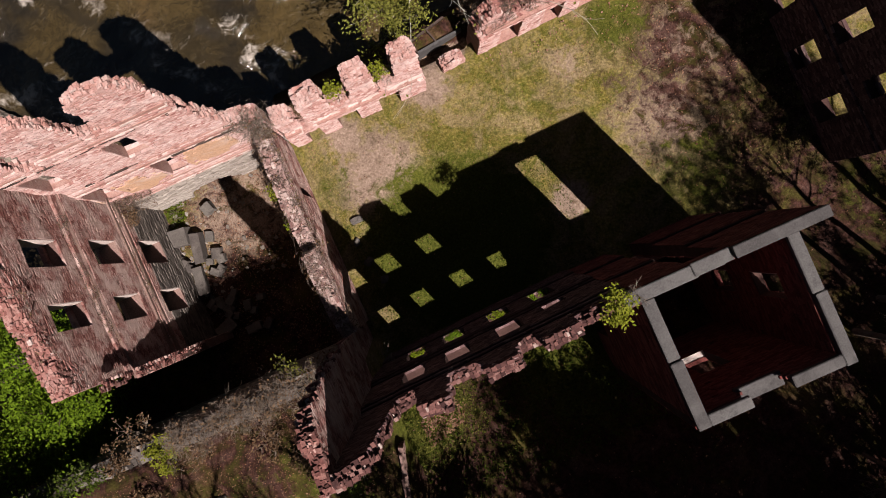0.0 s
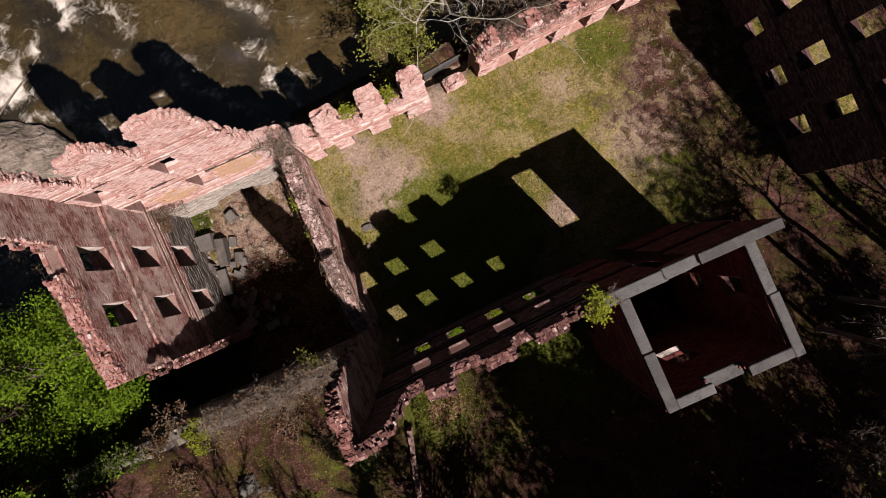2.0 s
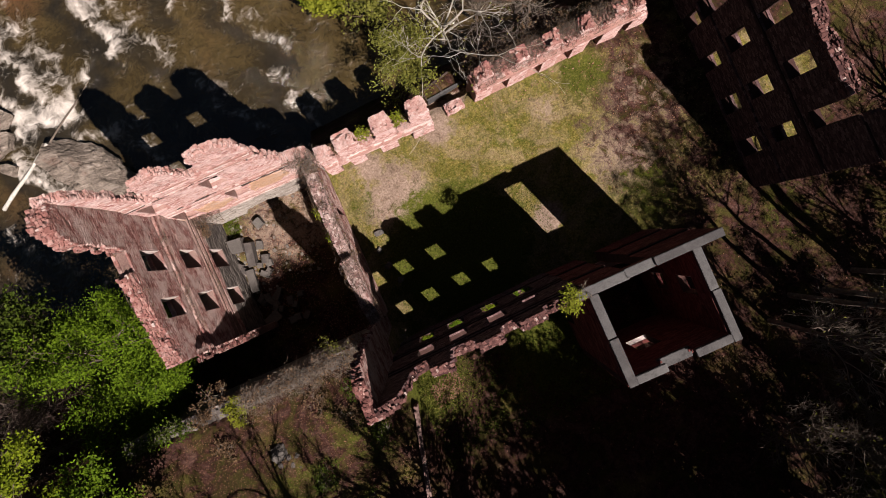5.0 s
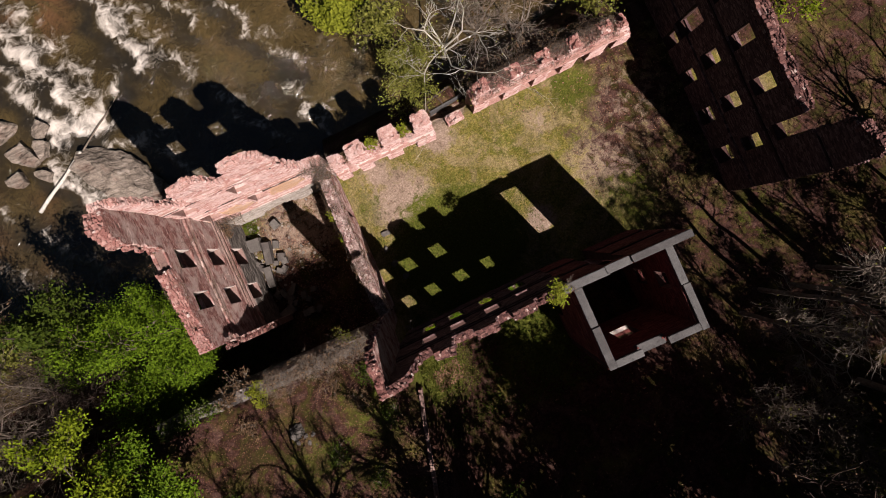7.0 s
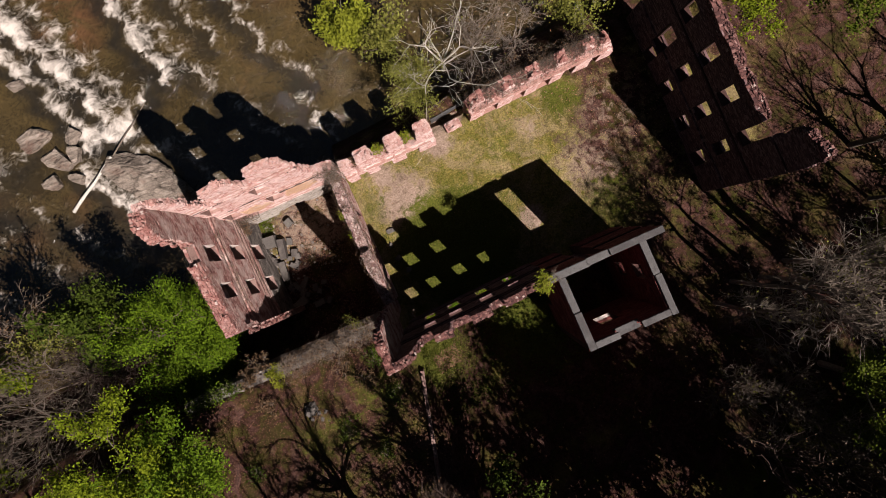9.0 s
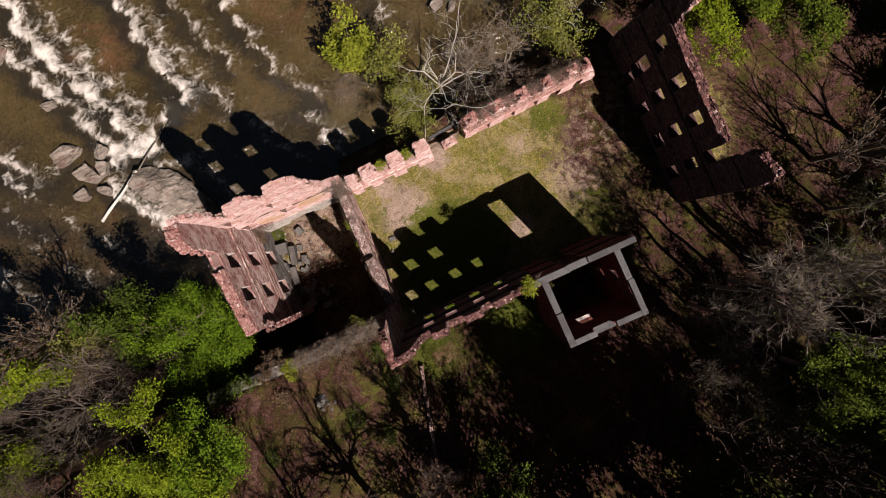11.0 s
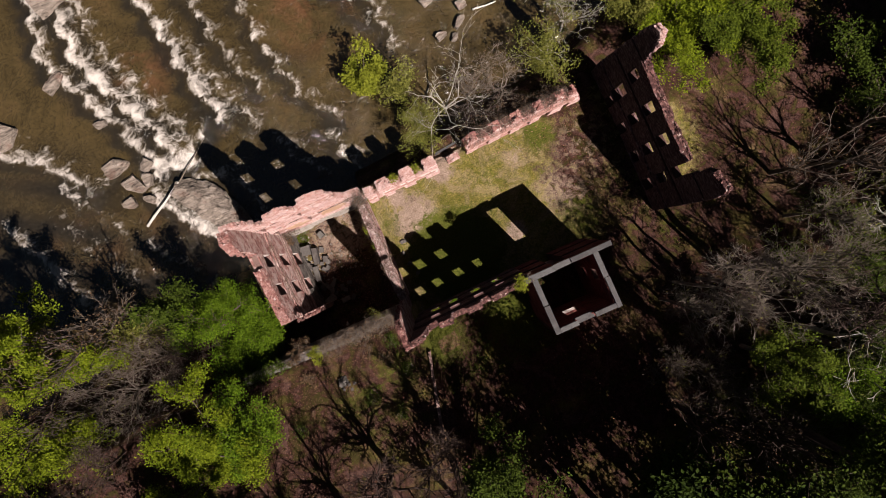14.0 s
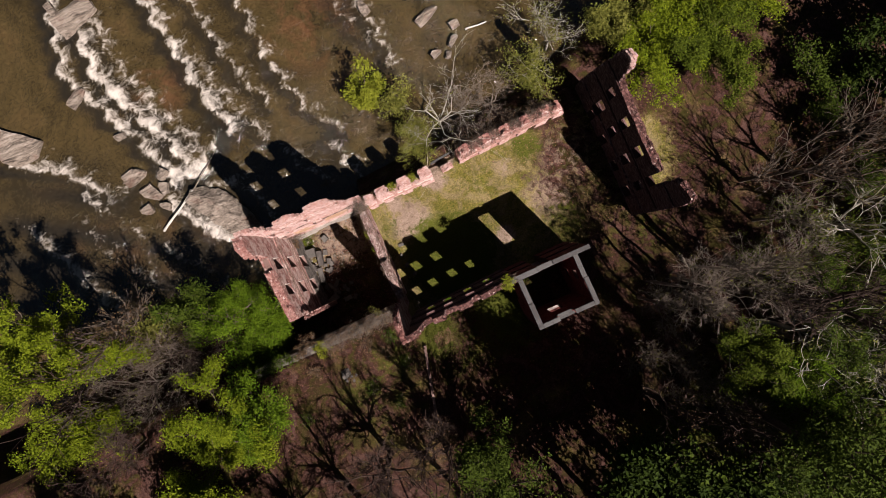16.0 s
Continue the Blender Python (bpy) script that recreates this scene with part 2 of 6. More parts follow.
def water_material():
    m, nt, b = material("muddy_creek_water", 0.12, 0.5)
    w = coords(nt, "World")
    at = nt.nodes.new("ShaderNodeAttribute")
    at.attribute_name = "foam"
    sep = nt.nodes.new("ShaderNodeSeparateColor")
    nt.links.new(at.outputs["Color"], sep.inputs[0])
    # the current runs roughly along x, so the strands are long that way
    warp = nt.nodes.new("ShaderNodeTexNoise")
    warp.inputs["Scale"].default_value, warp.inputs["Detail"].default_value = 0.45, 4.0
    nt.links.new(w, warp.inputs["Vector"])
    bent = nt.nodes.new("ShaderNodeVectorMath")
    bent.operation = "MULTIPLY_ADD"
    nt.links.new(warp.outputs["Color"], bent.inputs[0])
    bent.inputs[1].default_value = (2.2, 2.2, 0.0)
    nt.links.new(w, bent.inputs[2])
    mp = nt.nodes.new("ShaderNodeMapping")
    mp.inputs["Rotation"].default_value = (0, 0, radians(-20))
    mp.inputs["Scale"].default_value = (0.30, 2.1, 1.0)
    nt.links.new(bent.outputs[0], mp.inputs["Vector"])
    strand = noise_node(nt, 1.0, 7, 0.62, mp.outputs[0], 0.3)
    fine = noise_node(nt, 2.6, 9, 0.68, bent.outputs[0], 0.4)
    puff = nt.nodes.new("ShaderNodeTexVoronoi")
    puff.feature = "SMOOTH_F1"
    puff.inputs["Scale"].default_value, puff.inputs["Detail"].default_value = 0.95, 2.0
    nt.links.new(bent.outputs[0], puff.inputs["Vector"])
    cell = nt.nodes.new("ShaderNodeTexVoronoi")
    cell.feature = "DISTANCE_TO_EDGE"
    cell.inputs["Scale"].default_value = 1.0
    nt.links.new(bent.outputs[0], cell.inputs["Vector"])
    lace = nt.nodes.new("ShaderNodeMapRange")
    lace.inputs["From Min"].default_value, lace.inputs["From Max"].default_value = 0.0, 0.12
    lace.inputs["To Min"].default_value, lace.inputs["To Max"].default_value = 1.0, 0.0
    nt.links.new(cell.outputs["Distance"], lace.inputs["Value"])

    def add(value, gain, more):
        """gain times value, plus more."""
        n = nt.nodes.new("ShaderNodeMath")
        n.operation = "MULTIPLY_ADD"
        nt.links.new(value, n.inputs[0])
        n.inputs[1].default_value = gain
        if isinstance(more, float):
            n.inputs[2].default_value = more
        else:
            nt.links.new(more, n.inputs[2])
        return n.outputs[0]

    murk = ramp(nt, noise_node(nt, 0.16, 5, 0.6, w, 0.8), [(0.3, (0.016, 0.0112, 0.0045)), (0.55, (0.034, 0.0235, 0.0090)), (0.8, (0.047, 0.0290, 0.0115))])
    red = ramp(nt, noise_node(nt, 0.3, 5, 0.6, w, 0.5), [(0.45, (0, 0, 0)), (0.6, (0.8, 0.8, 0.8))])
    shoal = nt.nodes.new("ShaderNodeMath")
    shoal.operation = "MULTIPLY"
    nt.links.new(sep.outputs[1], shoal.inputs[0])
    nt.links.new(red, shoal.inputs[1])
    murk = mix(nt, shoal.outputs[0], murk, (0.085, 0.035, 0.0175))
    # third channel darkens the water: beside the crests, and where shadow is painted
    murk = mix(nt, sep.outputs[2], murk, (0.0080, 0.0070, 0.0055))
    froth = add(sep.outputs[0], 2.7, -0.95)
    froth = add(strand, 1.1, froth)
    froth = add(fine, 1.25, froth)
    froth = add(puff.outputs["Distance"], -0.75, froth)
    froth = add(lace.outputs[0], 0.13, froth)
    mask_map = nt.nodes.new("ShaderNodeMapRange")
    mask_map.interpolation_type = "SMOOTHSTEP"
    mask_map.inputs["From Min"].default_value, mask_map.inputs["From Max"].default_value = 0.28, 1.45
    nt.links.new(froth, mask_map.inputs["Value"])
    murk = mix(nt, 0.5, murk, ramp(nt, fine, [(0.35, (0.25, 0.25, 0.25)), (0.65, (0.8, 0.8, 0.8))]), "OVERLAY")
    col = mix(nt, mask_map.outputs[0], murk, (0.370, 0.330, 0.285))
    nt.links.new(col, b.inputs["Base Color"])
    rr = nt.nodes.new("ShaderNodeMapRange")
    rr.inputs["To Min"].default_value, rr.inputs["To Max"].default_value = 0.12, 0.75
    nt.links.new(mask_map.outputs[0], rr.inputs["Value"])
    nt.links.new(rr.outputs[0], b.inputs["Roughness"])
    bump(nt, b, froth, 0.45, 0.22)
    return m


def leaf_material(name, dark, light):
    m, nt, b = material(name, 0.7, 0.06)
    col = ramp(nt, rnd(nt), [(0.0, dark), (0.6, light), (1.0, tuple(min(1, c * 1.3) for c in light))])
    nt.links.new(col, b.inputs["Base Color"])
    tr = nt.nodes.new("ShaderNodeBsdfTranslucent")
    nt.links.new(col, tr.inputs["Color"])
    ms = nt.nodes.new("ShaderNodeMixShader")
    ms.inputs[0].default_value = 0.35
    nt.links.new(b.outputs[0], ms.inputs[1])
    nt.links.new(tr.outputs[0], ms.inputs[2])
    nt.links.new(ms.outputs[0], nt.nodes["Material Output"].inputs["Surface"])
    return m


def bark_material(name, dark, light):
    m, nt, b = material(name, 0.9, 0.1)
    n = noise_node(nt, 6, 7, 0.7, coords(nt, "World", (1, 1, 0.4)))
    nt.links.new(ramp(nt, n, [(0.35, dark), (0.65, light)]), b.inputs["Base Color"])
    bump(nt, b, n, 0.6, 0.03)
    return m


M_GROUND = ground_material()
M_WATER = water_material()
M_LEAF = leaf_material("spring_green_leaves", (0.048, 0.066, 0.003), (0.105, 0.130, 0.007))
M_LEAF_BANK = leaf_material("fresh_green_bank_leaves", (0.030, 0.056, 0.003), (0.072, 0.112, 0.006))
M_LEAF_PALE = leaf_material("pale_new_leaves", (0.060, 0.062, 0.0100), (0.120, 0.120, 0.025))
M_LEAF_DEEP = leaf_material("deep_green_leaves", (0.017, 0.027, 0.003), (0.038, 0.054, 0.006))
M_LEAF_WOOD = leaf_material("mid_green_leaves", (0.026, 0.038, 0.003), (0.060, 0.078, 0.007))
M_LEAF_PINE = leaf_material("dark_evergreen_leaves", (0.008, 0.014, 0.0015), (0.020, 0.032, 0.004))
M_LEAF_LIME = leaf_material("lime_leaves", (0.080, 0.090, 0.0075), (0.140, 0.150, 0.0150))
M_LEAF_DRY = leaf_material("dry_brown_leaves", (0.045, 0.025, 0.0125), (0.110, 0.070, 0.040))
M_BARK = bark_material("grey_brown_bark", (0.050, 0.037, 0.028), (0.120, 0.095, 0.075))
M_BARK_PALE = bark_material("pale_sycamore_bark", (0.150, 0.130, 0.100), (0.310, 0.285, 0.240))
M_BARK_DARK = bark_material("dark_wet_bark", (0.0175, 0.0110, 0.0090), (0.050, 0.033, 0.026))
M_VINE = bark_material("dead_creeper_stems", (0.032, 0.022, 0.017), (0.095, 0.074, 0.058))
M_TWIG = bark_material("dry_twigs", (0.068, 0.052, 0.040), (0.158, 0.128, 0.102))
M_ROTTEN = bark_material("rotted_dark_timber", (0.0175, 0.0110, 0.0090), (0.060, 0.043, 0.035))
M_LOG = bark_material("bleached_driftwood", (0.225, 0.205, 0.175), (0.360, 0.340, 0.300))


def mesh_of(name, verts, faces, mat=None, smooth=False):
    me = bpy.data.meshes.new(name)
    me.from_pydata([tuple(v) for v in verts] if not isinstance(verts, np.ndarray) else verts.tolist(), [], faces if not isinstance(faces, np.ndarray) else faces.tolist())
    if mat:
        me.materials.append(mat)
    if smooth:
        me.polygons.foreach_set("use_smooth", [True] * len(me.polygons))
    me.update()
    return me


def thing(name, label, category, group="", kind="", at=None, data=None):
    ob = new(name, data)
    if at is not None:
        ob.matrix_basis = at
    return tagged(ob, label, category, group, kind)


def part(name, data, parent, label="", kind=""):
    ob = new(name, data)
    ob.parent = parent
    return tagged(ob, label, "", "", kind)


BOX_FACES = np.array([(0, 3, 2, 1), (4, 5, 6, 7), (0, 1, 5, 4), (1, 2, 6, 5), (2, 3, 7, 6), (3, 0, 4, 7)])
BOX_UNIT = np.array([(0, 0, 0), (1, 0, 0), (1, 1, 0), (0, 1, 0), (0, 0, 1), (1, 0, 1), (1, 1, 1), (0, 1, 1)], float)


def boxes_mesh(name, lo, hi, mat, jitter=0.0, frame_m=None, spin=0.0):
    """Many boxes (rows of low and high corners) as one mesh; frame_m takes them to their wall."""
    lo, hi = np.asarray(lo, float).reshape(-1, 3), np.asarray(hi, float).reshape(-1, 3)
    v = lo[:, None, :] + BOX_UNIT[None] * (hi - lo)[:, None, :]
    if jitter:
        v += RNG.uniform(-jitter, jitter, v.shape)
    if spin:
        c = v.mean(1, keepdims=True)
        a, t1, t2 = RNG.normal(0, spin, (3, len(lo), 1))
        x, y, z = (v - c)[..., 0], (v - c)[..., 1], (v - c)[..., 2]
        x, y = x * np.cos(a) - y * np.sin(a), x * np.sin(a) + y * np.cos(a)
        x, z = x * np.cos(t1 * 0.7) - z * np.sin(t1 * 0.7), x * np.sin(t1 * 0.7) + z * np.cos(t1 * 0.7)
        y, z = y * np.cos(t2 * 0.7) - z * np.sin(t2 * 0.7), y * np.sin(t2 * 0.7) + z * np.cos(t2 * 0.7)
        v = np.stack([x, y, z], -1) + c
    v = v.reshape(-1, 3)
    if frame_m is not None:
        a = np.array(frame_m)
        v = v @ a[:3, :3].T + a[:3, 3]
    f = (BOX_FACES[None] + 8 * np.arange(len(lo))[:, None, None]).reshape(-1, 4)
    return mesh_of(name, v, f, mat)


def rough_stone(name, size, mat, seed, cuts=1, amount=0.16):
    """A worn block: a box, cut up a little, with its corners knocked about."""
    bm = bmesh.new()
    bmesh.ops.create_cube(bm, size=1.0)
    if cuts:
        bmesh.ops.subdivide_edges(bm, edges=bm.edges[:], cuts=cuts, use_grid_fill=True)
    r = random.Random(seed)
    for v in bm.verts:
        k = 1 - 0.1 * (abs(v.co.x) > 0.4 and abs(v.co.y) > 0.4) - 0.08 * (abs(v.co.z) > 0.4)
        v.co = Vector((v.co.x * k + r.uniform(-amount, amount) * 0.5, v.co.y * k + r.uniform(-amount, amount) * 0.5, v.co.z * k + r.uniform(-amount, amount) * 0.5))
        v.co = Vector((v.co.x * size[0], v.co.y * size[1], v.co.z * size[2]))
    me = bpy.data.meshes.new(name)
    bm.to_mesh(me)
    bm.free()
    me.materials.append(mat)
    return me


BRICK_BITS = [rough_stone("brick", (0.22, 0.14, 0.10), M_LOOSE, k, 0, 0.25) for k in range(8)]
BRICK_BITS_PALE = [rough_stone("brick", (0.22, 0.12, 0.08), M_LOOSE_PALE, 60 + k, 0, 0.2) for k in range(8)]
BRICK_BITS_DARK = [rough_stone("brick", (0.22, 0.12, 0.08), M_LOOSE_DARK, 40 + k, 0, 0.2) for k in range(8)]
STONE_BITS = [rough_stone("stone", (0.34, 0.26, 0.16), M_BLOCK, 20 + k, 0, 0.3) for k in range(8)]


# set for the south and east walls, with their shade in its colours
DARK = (M_BRICK_SHADED, M_MORTAR_DEEP, BRICK_BITS_DARK, M_TOP_DARK, M_STONE_DARK)
WORN_PALE = (M_BRICK_WORN, M_MORTAR_DARK, BRICK_BITS_PALE, M_TOP_WORN, M_STONE_DARK)
WORN = (M_BRICK_WORN, M_MORTAR_DARK, BRICK_BITS, M_TOP, M_STONE_DARK)
PINK = (M_BRICK, M_MORTAR, BRICK_BITS_PALE, M_TOP_PALE, M_FOOT)
ROUGH = (M_STONE, M_STONE_DARK, STONE_BITS, M_STONE_DARK, M_STONE)


def wall_frame(p0, p1, flip=False):
    """u runs from p0 to p1 along the inner face, v outward (to the left of u, or right if flip), z up."""
    d = (Vector((*p1, 0)) - Vector((*p0, 0))).normalized()
    n = Vector((-d.y, d.x, 0)) * (-1 if flip else 1)
    return Matrix(((d.x, n.x, 0, p0[0]), (d.y, n.y, 0, p0[1]), (0, 0, 1, 0), (0, 0, 0, 1)))


def ruin_wall(name, label, p0, p1, thick, base, tops, openings=(), ledges=(), flip=False, course=0.11, block=0.30,
              mats=None, ragged=0.12, bits=160, step=0.13, stone_below=None, rough_top=1.0, relief=1.0, edge_tops=()):
    """A ruined wall with thickness, holes, setback ledges on its inner face, coursed pieces on both faces and a broken top.
    tops: (u, z) along it. openings: (u0, u1, z0, z1) or with a fifth value, the rise of an arch."""
    m_block, m_core, m_bits, m_top, m_foot = mats or PINK
    length = (Vector((*p1, 0)) - Vector((*p0, 0))).length
    fm = wall_frame(p0, p1, flip)
    tu, tz = np.array(tops, float).T
    rng = np.random.default_rng(sum(map(ord, name + label)))

    def top(u):
        return np.interp(u, tu, tz)

    def worn_at(u):
        """How far down from the top the facing has fallen away."""
        return 0.0 if ragged < 0.05 else 0.9 * max(0.0, noise.noise(Vector((u * 0.55, 3.1, length))))

    def inner(z):
        return -step * sum(1 for q in ledges if q > z)

    def gaps(z):
        out = []
        for o in openings:
            if o[2] < z < o[3]:
                a, b = o[0], o[1]
                rise = o[4] if len(o) > 4 else 0
                if rise and z > o[3] - rise:
                    k = math.sqrt(max(0.0, 1 - ((z - (o[3] - rise)) / rise) ** 2))
                    c = (a + b) / 2
                    a, b = c - (b - a) / 2 * k, c + (b - a) / 2 * k
                out.append((a, b))
        return sorted(out)

    def spans(z):
        u, out = 0.0, []
        for a, b in gaps(z):
            if a > u:
                out.append((u, a))
            u = max(u, b)
        if u < length:
            out.append((u, length))
        return out

    root = thing(name, label, "wall", kind="structure")
    # core, in columns and lifts
    lo, hi = [], []
    ch = 0.33
    z = base
    zmax = float(tz.max())
    while z < zmax:
        z1 = z + ch
        for a, b in spans(z + ch / 2):
            n = max(1, int(round((b - a) / 0.45)))
            e = np.linspace(a, b, n + 1)
            run = None
            for k in range(n + 1):
                ok = k < n and min(top(e[k]), top(e[k + 1])) > z + ch + 0.12
                if ok and run is None:
                    run = e[k]
                if not ok and run is not None:
                    lo.append((run, inner(z + 0.01) + 0.025, z))
                    hi.append((e[k], thick - 0.025, min(z1, z1)))
                    run = None
        z = z1
    part("core", boxes_mesh("core", lo, hi, m_core, 0.0, fm), root, "lime mortar and rubble core", "stuff")
    # coursed faces
    groups = {}
    z, row = base, 0
    while z < zmax:
        hh = course * rng.uniform(0.85, 1.2)
        stony = stone_below is not None and z < stone_below
        if stony:
            hh *= 2.0
        bl = block * (1.7 if stony else 1.0)
        lo, hi = groups.setdefault("stone" if stony else "brick", ([], []))
        vin = inner(z + 0.02)
        for a, b in spans(z + hh / 2):
            u = a - rng.uniform(0, bl * 0.8)
            while u < b - 0.03:
                w = bl * rng.uniform(0.7, 1.3)
                u0, u1 = max(a, u), min(b, u + w)
                u += w
                if u1 - u0 < 0.05:
                    continue
                if z + hh * 0.5 > top((u0 + u1) / 2) - worn_at((u0 + u1) / 2) + rng.uniform(-ragged, ragged * 0.4) or rng.random() < 0.02:
                    continue
                wear = noise.noise(Vector((u0 * 0.8, z * 0.9, 7.3)))
                if wear > 0.62 and not stony:
                    continue
                pr = relief * (rng.uniform(0.0, 0.013) + 0.045 * max(0.0, -wear)) + (relief * rng.uniform(0.0, 0.04) if stony else 0)
                lo.append((u0 + 0.008, vin - pr, z + 0.006))
                hi.append((u1 - 0.008, vin + 0.11, z + hh - 0.006 * relief))
        if row % 2 == 0:
            for a, b in spans(z + hh / 2):
                u = a
                while u < b - 0.03:
                    w = 2 * bl * rng.uniform(0.7, 1.3)
                    u0, u1 = u, min(b, u + w)
                    u += w
                    if z + 2 * hh > min(top(u0), top(u1)) - (0.35 if ragged > 0.05 else 0.0):
                        continue
                    lo.append((u0 + 0.008, thick - 0.2, z + 0.006))
                    hi.append((u1 - 0.008, thick + rng.uniform(0, 0.04), z + 2 * hh - 0.006))
        z += hh
        row += 1
    for key, (lo, hi) in groups.items():
        if lo:
            part("fieldstone_facing" if key == "stone" else "brick_facing", boxes_mesh("facing", lo, hi, m_foot if key == "stone" else m_block, 0.006 * relief, fm), root, kind="stuff")
    # broken masonry through the thickness, up to the uneven top
    heaps = {m_top: ([], []), **{q[2]: ([], []) for q in edge_tops}}
    nv = max(2, int(round(thick / 0.115)))
    seed = rng.uniform(0, 50)
    rise, run_u = 0.078, 0.145
    stone_top = m_bits is STONE_BITS
    if stone_top:
        nv, rise, run_u = max(2, int(round(thick / 0.3))), 0.16, 0.42
    for k in range(nv):
        u1 = -rng.uniform(0.0, run_u)
        while u1 < length - 0.05:
            u0, u1 = max(u1, 0.0), min(length, u1 + run_u * rng.uniform(0.6, 1.7))
            if u1 - u0 < 0.05:
                continue
            uc, v0 = (u0 + u1) / 2, k * thick / nv
            lump = noise.noise(Vector((uc * 1.1, v0 * 1.6, seed))) + 0.5 * noise.noise(Vector((uc * 2.9, v0 * 3.4, seed)))
            steep = abs(float(top(uc + 0.1)) - float(top(uc - 0.1))) / 0.2
            zt = float(top(uc)) + rough_top * (0.44 / (1 + 0.6 * steep) * lump + rng.uniform(-0.05, 0.03))
            if any(o[0] - 0.08 < uc < o[1] + 0.08 and o[3] > zt - 0.1 for o in openings):
                continue
            zz = zt - 0.62 - worn_at(uc) - rng.uniform(0, rise)
            while zz < zt:
                if zz > base and rng.random() > (0.05 if k or zz > zt - 0.25 else 0.45) and not any(o[0] - 0.02 < uc < o[1] + 0.02 and o[2] < zz + rise / 2 < o[3] for o in openings):
                    du, dv = rng.uniform(-0.03, 0.03, 2) * (1.0 if zz + rise > zt else 0.3)
                    lo, hi = heaps[next((m for p, q, m in edge_tops if p <= uc <= q), m_top)]
                    lo.append((u0 + du, v0 + dv - 0.02 + (inner(zz) if k == 0 else 0), zz))
                    hi.append((u1 + du + rng.uniform(-0.03, 0.02), v0 + thick / nv + dv + 0.02, zz + rise + 0.01))
                zz += rise
    for m_heap, (lo, hi) in heaps.items():
        if lo and rough_top > 0.2:
            part("broken_top", boxes_mesh("broken_top", lo, hi, m_heap, 0.022, fm, 0.075 * min(1.0, rough_top)), root, "jagged broken masonry along the wall top", "stuff")
    # lime and dust lying on the setback ledges
    lo, hi = [], []
    if ledges and m_bits in (BRICK_BITS, BRICK_BITS_PALE):
        for q in ledges:
            u = rng.uniform(0, 0.4)
            while u < length - 0.1:
                w = min(rng.uniform(0.08, 0.7), length - u)
                if q < top(u + w / 2) - 0.4 and rng.random() < (0.62 if mats is WORN else 0.8) and not any(o[0] - 0.05 < u + w / 2 < o[1] + 0.05 and o[2] < q < o[3] + 0.05 for o in openings):
                    deep = inner(q + 0.01) - inner(q - 0.01)
                    lo.append((u, inner(q - 0.01) - rng.uniform(-0.02, 0.03) + deep * rng.uniform(0, 0.4), q - 0.06))
                    hi.append((u + w, inner(q + 0.01) + 0.05, q + rng.uniform(0.01, 0.05)))
                u += w
        if lo:
            part("ledge_dust", boxes_mesh("ledge_dust", lo, hi, M_LIME_AND_LIT if m_bits is BRICK_BITS_PALE else M_TOP_PALE, 0.02, fm), root, "pale lime dust on the ledges", "stuff")
    # broken pieces that lie on the top, one by one
    n_bits = min(bits, int(length * thick * 22))
    for k in range(n_bits):
        u = rng.uniform(0.05, length - 0.05)
        v = rng.uniform(0.08, thick - 0.08)
        zt = float(top(u)) + rough_top * 0.48 * (noise.noise(Vector((u * 1.1, v * 1.6, seed))) + 0.5 * noise.noise(Vector((u * 2.9, v * 3.4, seed))))
        if any(o[0] - 0.1 < u < o[1] + 0.1 and o[3] > zt - 0.05 for o in openings):
            continue
        ob = part("stone" if m_bits is STONE_BITS else "brick", m_bits[int(rng.integers(len(m_bits)))], root)
        s = rng.uniform(0.4, 0.65)
        ob.matrix_basis = fm @ pose(u, v, zt + rng.uniform(-0.05, 0.02), rng.uniform(-5, 5), rng.uniform(-5, 5), rng.normal(0, 9) + 90 * int(rng.integers(2))) @ Matrix.Diagonal((s, s, s * rng.uniform(0.7, 1.2), 1))
    return root


def stretch(a, b):
    return float(np.hypot(b[0] - a[0], b[1] - a[1]))


# ---- ground and water ----
def sm(a, b, x):
    t = np.clip((x - a) / (b - a), 0, 1)
    return t * t * (3 - 2 * t)


def land(x, y):
    """The height of the ground: a level court, a pit to its west, a hill to the south, the creek to the north."""
    x, y = np.asarray(x, float), np.asarray(y, float)
    east = sm(12, 20, x)
    south = (1 - east) * (1.2 * sm(-5.0, -6.5, y) + 0.34 * np.clip(-y - 8, 0, 22)) + east * 0.28 * np.clip(-y - 7, 0, 30)
    h = np.where(y < -4.9, south, 0.0)
    west = 6.0 + 0.12 * np.clip(-y - 4, 0, 30)
    fence = -5.9 + 0.26 * (y + 7.9)
    k = 0.75 * sm(fence + 5.0, fence + 0.2, x) + 0.25 * sm(fence + 0.3, fence - 0.3, x)
    h = np.where(y < -4.9, h * (1 - k) + np.maximum(west, h) * k, h)
    h = np.where((x < -5.9) & (y < -3.1), np.maximum(west, h), h)
    low = -3.0 - 2.2 * sm(1.0, 7.0, y) * sm(-16.4, -18.5, x)
    h = np.where((x < -5.95) & (y >= -3.1), low, h)
    bank = np.interp(x, [-6, 8, 20, 32, 60], [10.6, 11.2, 13.5, 18.0, 26.0])
    h = np.where((x > -5.95) & (y > 10.2), -5.2 * sm(bank, bank + 4.5, y), h)
    deck = (x > 2.7) & (x < 6.7)
    h = np.where(deck & (y > 10.15) & (y < 12.4), -0.12, h)
    h = np.where(deck & (y > 10.3) & (y < 10.95), -1.9, h)
    h = np.where((x <= -5.95) & (y > np.where((x > -12.9) & (x < -9.7), 10.9, 10.2)), -5.2, h)
    h = h + 0.18 * np.sin(x * 0.31 + 1.3) * np.sin(y * 0.27) * (h > -2.5)
    return h


